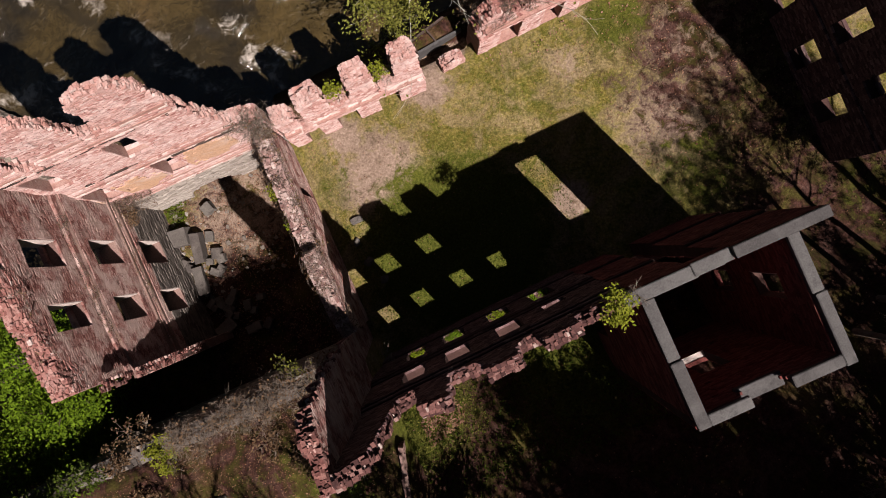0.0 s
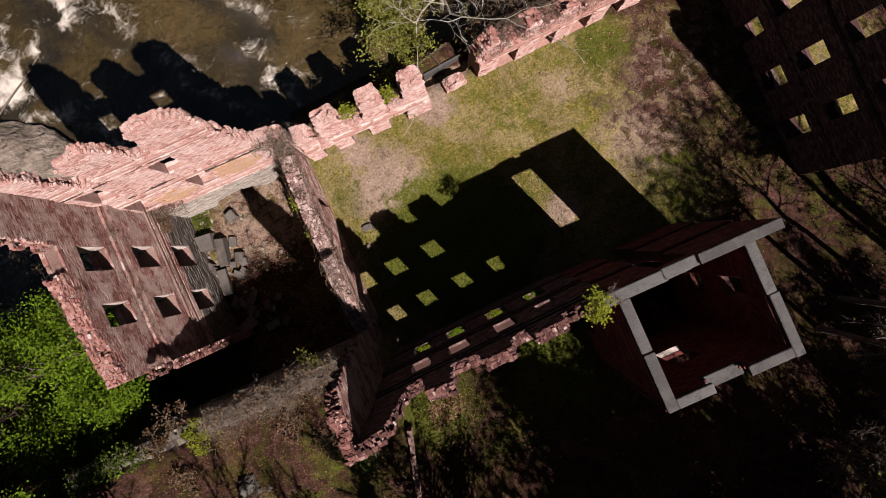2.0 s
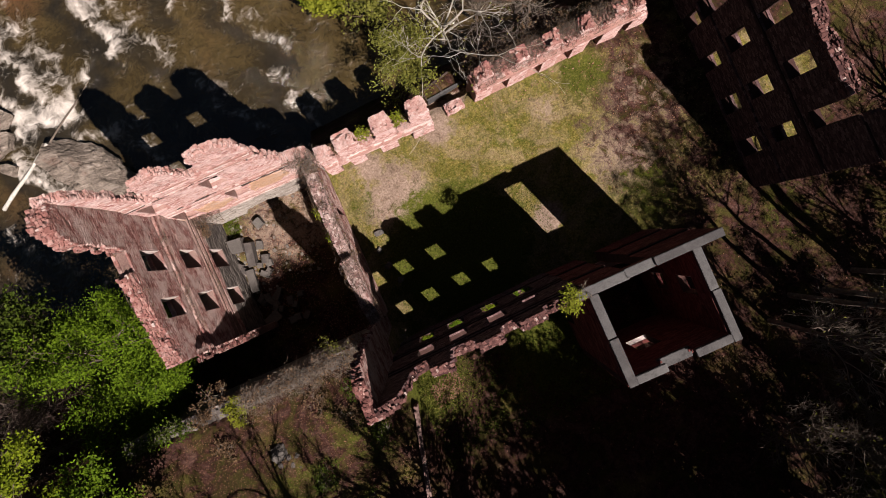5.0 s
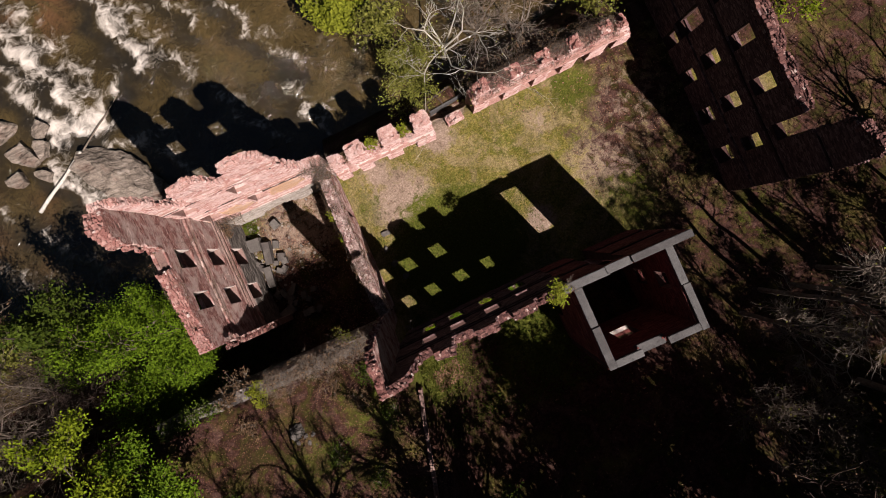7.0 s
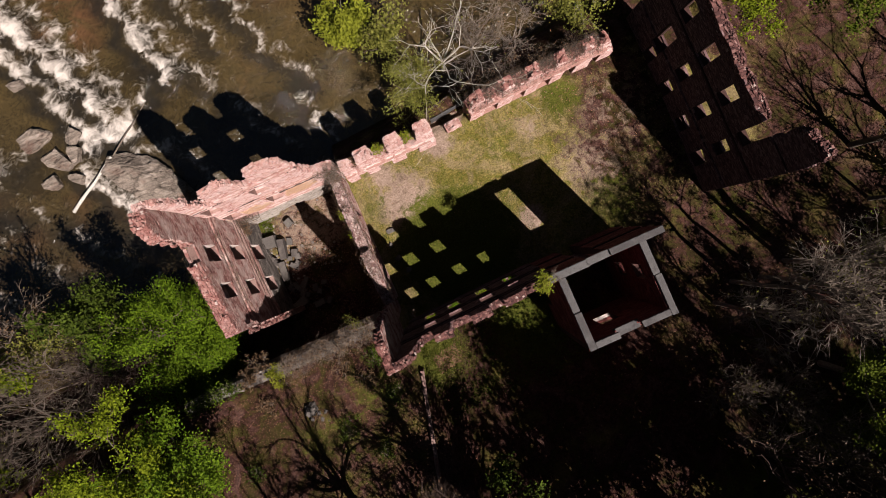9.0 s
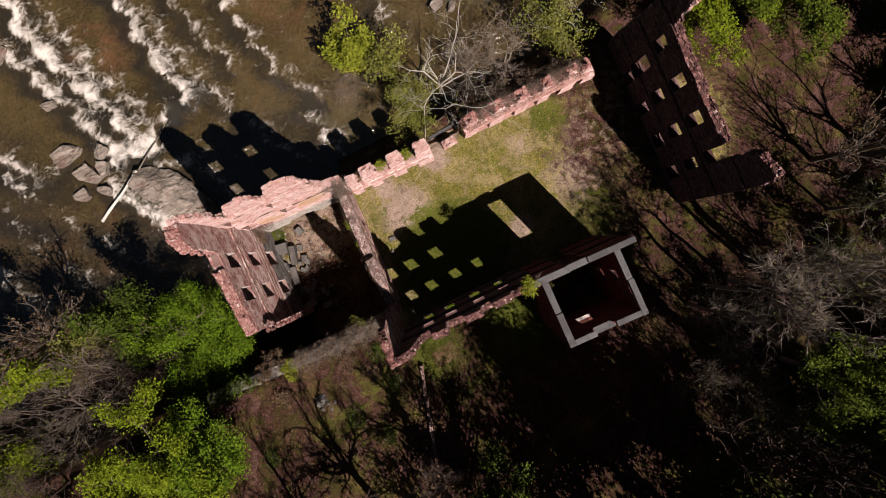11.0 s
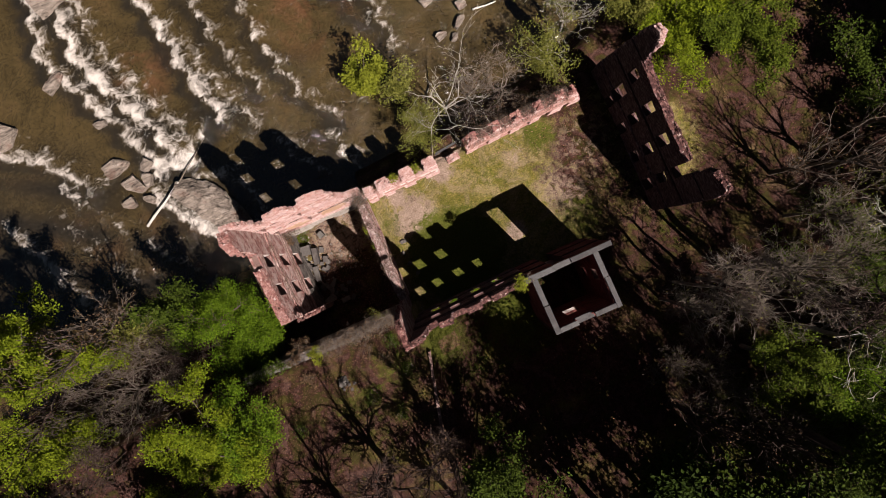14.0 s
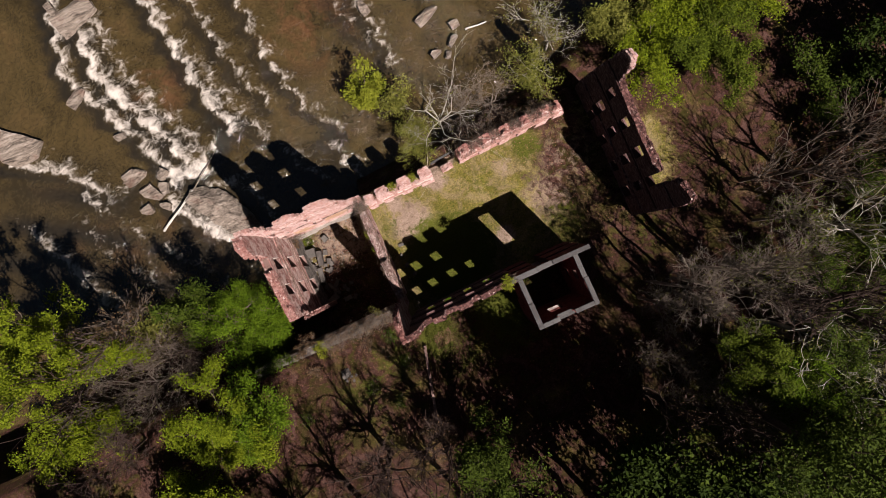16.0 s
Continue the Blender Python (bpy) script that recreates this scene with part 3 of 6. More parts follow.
def grid_axis(lo, hi, fine, far):
    a = np.arange(lo, hi + 1e-6, fine)
    out = [lo - d for d in far][::-1]
    return np.concatenate([out, a, [hi + d for d in far]])


def blob(x, y, cx, cy, r, soft=0.5):
    return np.clip(1.0 - (np.hypot(x - cx, y - cy) / r - soft) / (1 - soft), 0, 1)


def sheet(name, xs, ys, zfun, mat, colours=None, attr="cover", smooth=True):
    gx, gy = np.meshgrid(xs, ys)
    gz = zfun(gx, gy)
    v = np.stack([gx, gy, gz], -1).reshape(-1, 3)
    n, m = len(xs), len(ys)
    i = np.arange(n * m).reshape(m, n)
    f = np.stack([i[:-1, :-1], i[:-1, 1:], i[1:, 1:], i[1:, :-1]], -1).reshape(-1, 4)
    me = mesh_of(name, v, f, mat, smooth)
    if colours is not None:
        c = np.stack([*colours(gx, gy), np.ones_like(gx)], -1).reshape(-1, 4).astype(np.float32)
        at = me.color_attributes.new(attr, "FLOAT_COLOR", "POINT")
        at.data.foreach_set("color", c.ravel())
    return me


def cover(x, y):
    dirt = np.maximum.reduce([0.62 * blob(x, y, -1.6, 5.4, 4.0, 0.1), 0.5 * blob(x, y, -2.6, 8.2, 2.0, 0.2), 0.55 * blob(x, y, 18.5, 5.5, 5.5, 0.2), 0.46 * blob(x, y, 16.0, 1.5, 6.0, 0.2), 0.6 * blob(x, y, 3.0, 9.0, 2.2, 0.1), 1.0 * blob(x, y, 4.6, 11.6, 2.0, 0.8),
                              0.3 * blob(x, y, 11.0, 7.0, 2.5, 0.1), 0.75 * blob(x, y, 8.0, -0.4, 1.6, 0.2), 0.7 * blob(x, y, -19.0, -7.5, 5.0, 0.2), 0.2 * blob(x, y, 27.5, 1.0, 3.5, 0.2), 0.4 * blob(x, y, 20.0, 7.5, 4.0, 0.1), 0.52 * blob(x, y, -10.5, 7.2, 5.0, 0.4)])
    court = (x > -6) & (x < 23) & (y > -5) & (y < 11)
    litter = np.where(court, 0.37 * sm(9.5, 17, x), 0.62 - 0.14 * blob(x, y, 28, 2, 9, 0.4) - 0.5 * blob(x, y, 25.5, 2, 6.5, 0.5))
    # dark litter thickens to the pit's south, painting in the shade there
    litter = np.where((x < -5.95) & (y > -3.1), 0.62 - 0.38 * sm(3.0, 5.5, y), litter)
    # the broad blob at (1, 0) darkens the court where the mill's shadow lies
    green = np.maximum.reduce([0.5 * blob(x, y, -4.2, -7.6, 3.0, 0.3), 0.5 * blob(x, y, 4.0, -8.5, 5.0, 0.3), 0.3 * blob(x, y, 15.0, -2.0, 4.5, 0.3), 0.4 * blob(x, y, 14.5, 8.2, 3.0, 0.3), 0.15 * blob(x, y, 20.5, 1.0, 3.0, 0.2), 0.26 * blob(x, y, -9.5, -8, 4.0, 0.2), 0.22 * blob(x, y, -13.5, -10, 6.0, 0.2), 0.1 * blob(x, y, -17, -9, 4.0, 0.2), 0.2 * blob(x, y, 24.0, -7.0, 4.0, 0.3), 0.36 * sm(-21, -27, y) * sm(4, 16, x), 0.6 * blob(x, y, -15.2, 8.6, 1.6, 0.3), 0.35 * blob(x, y, -15.3, 6.0, 1.0, 0.3),
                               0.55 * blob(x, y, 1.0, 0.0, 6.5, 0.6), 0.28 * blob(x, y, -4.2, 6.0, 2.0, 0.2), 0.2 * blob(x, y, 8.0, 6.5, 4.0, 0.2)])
    return dirt, litter, green


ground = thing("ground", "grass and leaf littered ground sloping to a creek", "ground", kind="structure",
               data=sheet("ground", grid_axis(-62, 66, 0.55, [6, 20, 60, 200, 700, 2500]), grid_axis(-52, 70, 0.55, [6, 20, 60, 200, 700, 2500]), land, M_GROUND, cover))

# the rapids: crest lines, with their strength and the reach of their foam
CHUTES = [([(-32.2, 50), (-34.2, 40), (-31.5, 34.5), (-28.6, 28.4), (-26.6, 22.5)], 0.85, 0.9),
    ([(-30.5, 44), (-30.6, 38.5), (-28.2, 33), (-25.2, 26.4), (-23.8, 22.6)], 0.9, 1.3),
    ([(-28, 45), (-27.5, 38), (-25.4, 32), (-23, 27)], 0.6, 1.5),
    ([(-22.4, 50), (-21.2, 45), (-20.3, 38.5), (-19, 29.3), (-17.6, 25.6)], 0.8, 1.3),
    ([(-18.6, 36), (-17, 30), (-15.4, 26)], 0.5, 1.6)]
MID_STEPS = [([(-16, 43), (-14.8, 35.2), (-13.7, 30.8), (-12.2, 27)], 0.6, 1.0),
    ([(-10.4, 40), (-9.8, 30.6), (-8, 24.4), (-5.3, 20)], 0.66, 0.9),
    ([(2.7, 36), (4.2, 27.3), (4, 25)], 0.6, 1.2),
    ([(0.5, 40), (0.8, 33), (2.2, 29)], 0.5, 1.2),
    ([(-45, 33), (-42.4, 31.3), (-38.4, 28.8), (-36.3, 25.4)], 0.75, 1.3),
    ([(-38, 26), (-36.3, 22.4), (-32, 24.6)], 0.6, 1.0)]
SIDE_RIFFLES = [([(-34, 19), (-30.5, 14), (-28, 11.5), (-26, 8)], 0.5, 1.0),
    ([(-40, 22), (-37, 18), (-35, 13)], 0.5, 1.2),
    ([(-26.6, 23.2), (-23.6, 21.8), (-20.6, 24.4)], 0.9, 1.2),
    ([(-22.6, 20.5), (-19, 18.5), (-17.5, 14)], 0.65, 1.2),
    ([(-28.5, 20), (-25.8, 15.5), (-21.6, 11.5), (-18.5, 9)], 0.9, 1.2),
    ([(-15, 25), (-12, 19), (-9.5, 15)], 0.6, 1.0),
    ([(-46, 24), (-43.5, 19), (-42, 14.5), (-40, 11)], 0.75, 1.0),
    ([(-39.5, 20), (-37, 15.5), (-34.5, 11.5)], 0.5, 1.0),
    ([(-7, 18.5), (-5.8, 15.5), (-5, 13.5)], 0.65, 1.0)]
RAPIDS = CHUTES + MID_STEPS + SIDE_RIFFLES


def foam_at(x, y, chute=False):
    f = np.zeros_like(x)
    dark = np.zeros_like(x)
    wob = 0.7 * np.sin(0.9 * x + 1.7 * y) + 0.5 * np.sin(2.1 * y - 0.6 * x + 1.0) + 0.35 * np.sin(3.7 * y + 2.3 * x)
    for line, strength, reach in RAPIDS:
        best = np.full_like(x, 1e9)
        side = np.zeros_like(x)
        for (ax, ay), (bx, by) in zip(line, line[1:]):
            dx, dy = bx - ax, by - ay
            t = np.clip(((x - ax) * dx + (y - ay) * dy) / (dx * dx + dy * dy), 0, 1)
            px, py = x + 0.5 * wob - ax - t * dx, y - ay - t * dy
            d = np.hypot(px, py)
            s = np.sign(dx * py - dy * px)
            hit = d < best
            best = np.where(hit, d, best)
            side = np.where(hit, s, side)
        f = np.maximum(f, 0.66 * strength * np.where(side > 0, np.exp(-best / (1.7 * reach)), np.exp(-best / 0.4)))
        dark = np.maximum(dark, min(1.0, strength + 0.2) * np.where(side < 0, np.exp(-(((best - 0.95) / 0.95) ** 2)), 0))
    return (f, dark) if chute else f


def water_z(x, y):
    f = foam_at(x, y)
    return -3.5 + 0.35 * f + 0.05 * np.sin(1.9 * x + 0.7 * y) * np.sin(1.3 * y - 0.4 * x) + 0.12 * f * np.sin(4.1 * x + 2.0 * y) * np.sin(3.3 * y)


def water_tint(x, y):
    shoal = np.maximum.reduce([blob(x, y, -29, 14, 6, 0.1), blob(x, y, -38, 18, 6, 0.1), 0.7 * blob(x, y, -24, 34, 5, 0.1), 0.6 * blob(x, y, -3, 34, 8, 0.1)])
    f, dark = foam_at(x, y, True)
    # stretches of creek in tree and wall shadow, painted into the water colour
    cast_shade = np.maximum.reduce([blob(x, y, -43, 20, 14, 0.5), blob(x, y, -31, 11, 10, 0.5), 0.6 * blob(x, y, -13, 16, 8, 0.4)])
    return f, shoal * (1 - 0.6 * cast_shade), np.maximum(0.85 * dark, 0.9 * cast_shade * (0.75 + 0.25 * np.sin(0.7 * x + 1.1 * y)))


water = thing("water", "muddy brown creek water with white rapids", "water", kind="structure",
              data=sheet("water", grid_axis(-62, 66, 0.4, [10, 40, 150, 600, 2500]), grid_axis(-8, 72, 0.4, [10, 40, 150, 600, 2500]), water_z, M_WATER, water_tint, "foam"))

# ---- the ruined mill: walls ----
# tall creek-side wall of the west bay
wall_creek_tall = ruin_wall("wall_creek_tall", "tall ruined pink brick wall with setback ledges above the creek", (-16.4, 9.9), (-5.6, 9.9), 0.42, -5.0,
          [(0, 17.0), (1.1, 16.4), (1.6, 14.4), (1.9, 11.0), (2.7, 10.4), (2.8, 13.4), (3.4, 14.0), (4.4, 14.4), (4.9, 13.4), (5.2, 11.2), (6.0, 11.0), (6.2, 13.9), (6.9, 14.5), (7.9, 14.4), (8.6, 13.2), (8.7, 10.6), (9.0, 8.3), (9.4, 6.4), (10.8, 5.4)],
          [(1.0, 2.2, 7.3, 9.8), (4.85, 6.1, 7.3, 9.8), (1.0, 2.15, 2.7, 5.5), (4.8, 5.95, 2.7, 5.5), (3.45, 6.8, -5.0, -1.2, 1.9)], [10.9, 10.3, 6.1, 5.62, 2.0, 1.4], course=0.085, block=0.23, stone_below=1.3, bits=280, step=0.075, relief=1.7)


def plaster_patch(wall, fm, u0, u1, z0, z1, v, seed):
    """Remains of limewash with a ragged outline, a finger proud of the brick."""
    cell = 0.055
    lo, hi = [], []
    for a in np.arange(u0, u1, cell):
        for c in np.arange(z0, z1, cell):
            e = min(a - u0, u1 - a) / (u1 - u0) + min(c - z0, z1 - c) / (z1 - z0)
            if e + 0.75 * noise.noise(Vector((a * 1.1, c * 1.6, seed))) + 0.4 * noise.noise(Vector((a * 4, c * 5, seed))) > 0.34:
                lo.append((a, v - 0.004, c))
                hi.append((a + cell, v + 0.05, c + cell))
    part("limewash_patch", boxes_mesh("limewash_patch", lo, hi, M_PLASTER, 0.0, fm), wall, "worn ochre limewash", "stuff")


def bond_timber(wall, fm, u0, u1, z, v, seed):
    """A rotted timber let into the wall, broken into lengths."""
    r = random.Random(seed)
    lo, hi = [], []
    u = u0
    while u < u1:
        w = min(r.uniform(0.5, 1.4), u1 - u)
        if r.random() < 0.85:
            lo.append((u, v - 0.03 - r.uniform(0, 0.03), z + r.uniform(-0.03, 0.03)))
            hi.append((u + w - 0.02, v + 0.1, z + r.uniform(0.1, 0.2)))
        u += w
    part("bond_timber", boxes_mesh("bond_timber", lo, hi, M_ROTTEN, 0.012, fm), wall, "dark rotted bond timber", "stuff")


CREEK_FRAME = wall_frame((-16.4, 9.9), (-5.6, 9.9))
for u0, u1, z0, z1, sd in ((6.1, 8.9, 2.6, 5.5, 1.0), (2.4, 4.7, 2.2, 4.9, 5.0), (0.2, 0.95, 2.4, 4.6, 9.0)):
    plaster_patch(wall_creek_tall, CREEK_FRAME, u0, u1, z0, z1, -0.37, sd)
for u0, u1, z, v, sd in ((0.2, 8.3, 10.12, -0.13, 1), (0.6, 4.7, 6.15, -0.16, 2), (6.1, 9.3, 5.45, -0.30, 3)):
    bond_timber(wall_creek_tall, CREEK_FRAME, u0, u1, z, v, sd)
# west gable wall
wall_west = ruin_wall("wall_west", "ruined brick end wall with two columns of window openings", (-15.8, 0.7), (-15.8, 9.85), 0.85, -5.0,
          [(0, 11.2), (2.0, 11.5), (4.0, 12.0), (5.6, 12.4), (6.85, 12.4), (7.0, 12.7), (7.15, 16.4), (8.0, 17.6), (9.15, 17.0)],
          [(5.5, 6.8, 8.0, 10.5), (2.6, 3.8, 8.0, 10.5), (5.4, 6.7, 3.6, 6.1), (2.4, 3.7, 3.6, 6.1), (5.2, 6.6, -0.8, 1.9), (2.3, 3.6, -0.8, 1.9), (5.5, 6.8, 11.9, 12.9)], [7.2, 6.8, 2.7, 2.3], course=0.085, block=0.23, stone_below=1.6, bits=280, step=0.15, relief=1.1, mats=WORN)
ruin_wall("wall_west_return", "broken stub of brick wall turning into the west bay", (-15.5, 0.75), (-14.3, 0.75), 0.45, -5.0,
          [(0, 10.2), (0.3, 8.0), (0.6, 6.2), (0.9, 4.4), (1.2, 1.5)], flip=True, ragged=0.25, bits=40, mats=(M_BRICK_WORN, M_MORTAR_DARK, BRICK_BITS, M_TOP_RED, M_STONE_DARK))
# pale panels on its sun-facing window jambs, sunlight put into the colour
WEST_FRAME = wall_frame((-15.8, 0.7), (-15.8, 9.85))
for u0, u1, z0, z1 in ((5.5, 6.8, 8.0, 10.5), (2.6, 3.8, 8.0, 10.5), (5.4, 6.7, 3.6, 6.1), (2.4, 3.7, 3.6, 6.1), (5.2, 6.6, -0.8, 1.9), (2.3, 3.6, -0.8, 1.9)):
    inside = -0.15 * sum(1 for q in (7.2, 6.8, 2.7, 2.3) if q > z0)
    part("limewashed_reveal", boxes_mesh("limewashed_reveal", [(u1 - 0.035, inside + 0.03, z0)], [(u1 + 0.01, 0.82, z1)], M_LIME_AND_LIT, 0.012, WEST_FRAME), wall_west, "window jamb coloured pale for the sun on it")
# wall between the west bay and the court
ruin_wall("wall_cross", "broken cross wall overgrown with dry vines", (-5.62, 9.2), (-5.62, -2.0), 0.73, -5.0,
          [(0, 5.0), (1.0, 5.2), (3.2, 5.6), (5.7, 5.8), (6.6, 5.4), (6.8, 6.4), (9.2, 6.2), (10.6, 5.6), (11.0, 5.2), (11.2, 5.0)],
          [(2.8, 3.5, 0.6, 3.0)], flip=True, ragged=0.2, bits=240, rough_top=0.75, mats=WORN_PALE)
ruin_wall("wall_corner", "tall thin shard of brick wall left standing at the corner", (-5.82, -2.0), (-5.82, -5.4), 0.53, -5.0,
          [(0, 5.6), (0.15, 9.5), (0.5, 13.8), (0.9, 16.4), (1.4, 17.0), (3.4, 17.3)], flip=True, ragged=0.2, bits=90, mats=(M_BRICK_WORN, M_MORTAR_DARK, BRICK_BITS_PALE, M_TOP_RED, M_FOOT))
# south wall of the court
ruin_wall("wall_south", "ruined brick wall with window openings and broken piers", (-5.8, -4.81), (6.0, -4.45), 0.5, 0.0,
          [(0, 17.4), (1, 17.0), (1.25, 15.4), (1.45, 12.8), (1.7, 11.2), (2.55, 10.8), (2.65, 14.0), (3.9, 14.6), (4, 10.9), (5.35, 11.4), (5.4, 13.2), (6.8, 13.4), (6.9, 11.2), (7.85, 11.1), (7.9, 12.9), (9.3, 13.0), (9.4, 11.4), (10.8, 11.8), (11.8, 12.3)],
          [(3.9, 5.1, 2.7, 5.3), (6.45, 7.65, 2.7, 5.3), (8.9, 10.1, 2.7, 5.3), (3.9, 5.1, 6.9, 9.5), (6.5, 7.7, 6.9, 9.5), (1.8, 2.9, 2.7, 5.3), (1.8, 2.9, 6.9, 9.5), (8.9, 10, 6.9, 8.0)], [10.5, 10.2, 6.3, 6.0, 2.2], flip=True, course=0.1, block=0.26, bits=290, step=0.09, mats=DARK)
SOUTH_FRAME = wall_frame((-5.4, -4.8), (6.0, -4.45), True)
# retaining wall south of the west bay
ruin_wall("wall_retaining", "low fieldstone retaining wall under dry brambles", (-24.0, -2.7), (-6.35, -2.7), 0.85, -5.0,
          [(0, 5.6), (6, 5.9), (9, 6.7), (14, 6.9), (17.65, 6.8)], flip=True, mats=ROUGH, course=0.22, block=0.55, bits=150)
ruin_wall("wall_retaining_bend", "old stone edging wall along the hill", (-5.75, -7.7), (-8.0, -16.5), 0.22, 0.5, [(0, 6.75), (9.2, 7.75)], mats=(M_MORTAR_DARK, M_MORTAR_DEEP, STONE_BITS, M_MORTAR_DARK, M_MORTAR_DEEP), course=0.2, block=0.45, bits=60, rough_top=0.6)
# low creek-side wall of the court, in pieces
ruin_wall("wall_creek_piers", "low pink brick wall between broken piers", (-5.3, 9.15), (2.9, 9.15), 0.95, -3.0,
          [(0, 4.8), (0.9, 4.2), (1.0, 2.5), (1.5, 2.4), (1.55, 5.9), (2.8, 6.1), (2.85, 3.0), (4.15, 3.1), (4.2, 6.1), (5.4, 6.0), (5.45, 3.1), (6.7, 3.3), (6.75, 6.2), (7.9, 6.0), (8.0, 3.6), (8.2, 1.0)],
          [(0.95, 1.8, -0.1, 2.0), (2.9, 4.1, -0.1, 2.3), (5.4, 6.6, -0.1, 2.4)], [2.6, 2.45], bits=260, step=0.15, relief=2.2, course=0.085, block=0.22)
ruin_wall("wall_creek_low", "low broken brick wall with small openings", (6.4, 9.95), (20.0, 10.25), 0.95, -3.0,
          [(0, 2.4), (0.4, 3.5), (1.2, 4.1), (1.5, 3.3), (2.6, 2.9), (3.0, 3.9), (4.0, 4.0), (4.3, 2.9), (5.2, 3.0), (5.6, 4.0), (6.5, 3.8), (6.8, 2.8), (7.8, 3.1), (8.2, 4.1), (9.0, 3.6), (9.3, 2.7), (10.2, 3.0), (10.6, 4.1), (11.5, 3.7), (11.8, 2.9), (12.5, 3.9), (12.9, 3.2), (13.2, 2.2), (13.6, 0.8)],
          [(1.3, 2.6, -0.1, 2.3), (4.0, 5.2, -0.1, 2.2), (6.4, 7.6, -0.1, 2.3), (8.8, 9.9, -0.1, 2.3), (11.4, 12.2, -0.1, 2.2)], [2.6, 2.4], ragged=0.3, bits=290, step=0.21, rough_top=1.8, relief=2.4, course=0.085, block=0.22, mats=(M_BRICK, M_MORTAR, BRICK_BITS, M_TOP, M_FOOT))
ruin_wall("wall_creek_stub", "heap end of broken brick footing", (4.2, 9.35), (5.6, 9.45), 0.7, -2.0, [(0, 0.3), (0.4, 1.0), (0.9, 0.95), (1.1, 0.4), (1.4, 0.3)], ragged=0.2, bits=110, relief=2.0, course=0.085, block=0.22, rough_top=1.3)
# east wall; the shard's sunlit edge is painted with the paler brick
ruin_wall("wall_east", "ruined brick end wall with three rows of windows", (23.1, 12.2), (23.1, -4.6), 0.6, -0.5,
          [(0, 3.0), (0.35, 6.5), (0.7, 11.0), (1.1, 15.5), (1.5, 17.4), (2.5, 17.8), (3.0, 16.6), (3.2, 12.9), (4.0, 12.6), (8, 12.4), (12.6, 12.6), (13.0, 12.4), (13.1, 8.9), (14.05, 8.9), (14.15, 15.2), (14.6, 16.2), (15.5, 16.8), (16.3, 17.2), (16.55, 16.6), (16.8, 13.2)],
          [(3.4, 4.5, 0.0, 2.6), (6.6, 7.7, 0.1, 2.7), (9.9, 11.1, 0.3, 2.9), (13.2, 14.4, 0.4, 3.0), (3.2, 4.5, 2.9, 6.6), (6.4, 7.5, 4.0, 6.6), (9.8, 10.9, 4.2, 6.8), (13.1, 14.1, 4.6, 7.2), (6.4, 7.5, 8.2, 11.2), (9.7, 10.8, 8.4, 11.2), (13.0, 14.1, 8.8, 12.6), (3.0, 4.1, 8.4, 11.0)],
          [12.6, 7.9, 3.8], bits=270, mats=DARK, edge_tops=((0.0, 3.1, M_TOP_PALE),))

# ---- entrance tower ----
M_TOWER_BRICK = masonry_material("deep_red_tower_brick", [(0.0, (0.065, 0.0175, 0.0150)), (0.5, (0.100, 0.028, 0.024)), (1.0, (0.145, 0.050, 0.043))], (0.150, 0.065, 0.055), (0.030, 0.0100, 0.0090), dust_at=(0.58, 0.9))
TOWER_MATS = (M_TOWER_BRICK, M_MORTAR_DEEP, BRICK_BITS_DARK, M_TOP_DARK, M_STONE_DARK)
tower = thing("entrance_tower", "roofless square brick tower with grey concrete capping", "tower")
TOWER_TOP = 12.35


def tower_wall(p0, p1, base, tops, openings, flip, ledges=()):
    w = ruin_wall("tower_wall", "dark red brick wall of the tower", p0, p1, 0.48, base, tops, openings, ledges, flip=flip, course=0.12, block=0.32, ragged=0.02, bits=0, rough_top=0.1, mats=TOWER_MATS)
    for key in ("category", "kind"):
        if key in w:
            del w[key]
    w.name = "wall"
    w.parent = tower
    return w


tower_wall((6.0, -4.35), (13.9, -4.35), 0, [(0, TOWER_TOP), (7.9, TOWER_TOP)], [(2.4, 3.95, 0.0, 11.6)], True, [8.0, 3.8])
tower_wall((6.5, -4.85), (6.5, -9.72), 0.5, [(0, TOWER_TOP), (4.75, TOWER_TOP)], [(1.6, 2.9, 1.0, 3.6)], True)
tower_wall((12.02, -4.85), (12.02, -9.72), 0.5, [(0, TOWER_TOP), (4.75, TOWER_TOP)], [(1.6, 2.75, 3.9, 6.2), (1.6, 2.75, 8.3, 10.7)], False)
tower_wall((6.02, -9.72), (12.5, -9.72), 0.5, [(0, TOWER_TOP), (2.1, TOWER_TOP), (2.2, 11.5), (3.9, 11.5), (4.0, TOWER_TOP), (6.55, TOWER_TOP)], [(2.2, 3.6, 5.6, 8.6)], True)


def cap_slab(x0, x1, y0, y1, z0, z1):
    bm = bmesh.new()
    bmesh.ops.create_cube(bm, size=1.0)
    for v in bm.verts:
        v.co = Vector(((x0 + x1) / 2 + v.co.x * (x1 - x0), (y0 + y1) / 2 + v.co.y * (y1 - y0), (z0 + z1) / 2 + v.co.z * (z1 - z0)))
    bmesh.ops.bevel(bm, geom=bm.edges[:], offset=0.025, segments=2, affect="EDGES")
    me = bpy.data.meshes.new("cap_slab")
    bm.to_mesh(me)
    bm.free()
    me.materials.append(M_CAP)
    part("cap_slab", me, tower, "grey concrete capping slab")


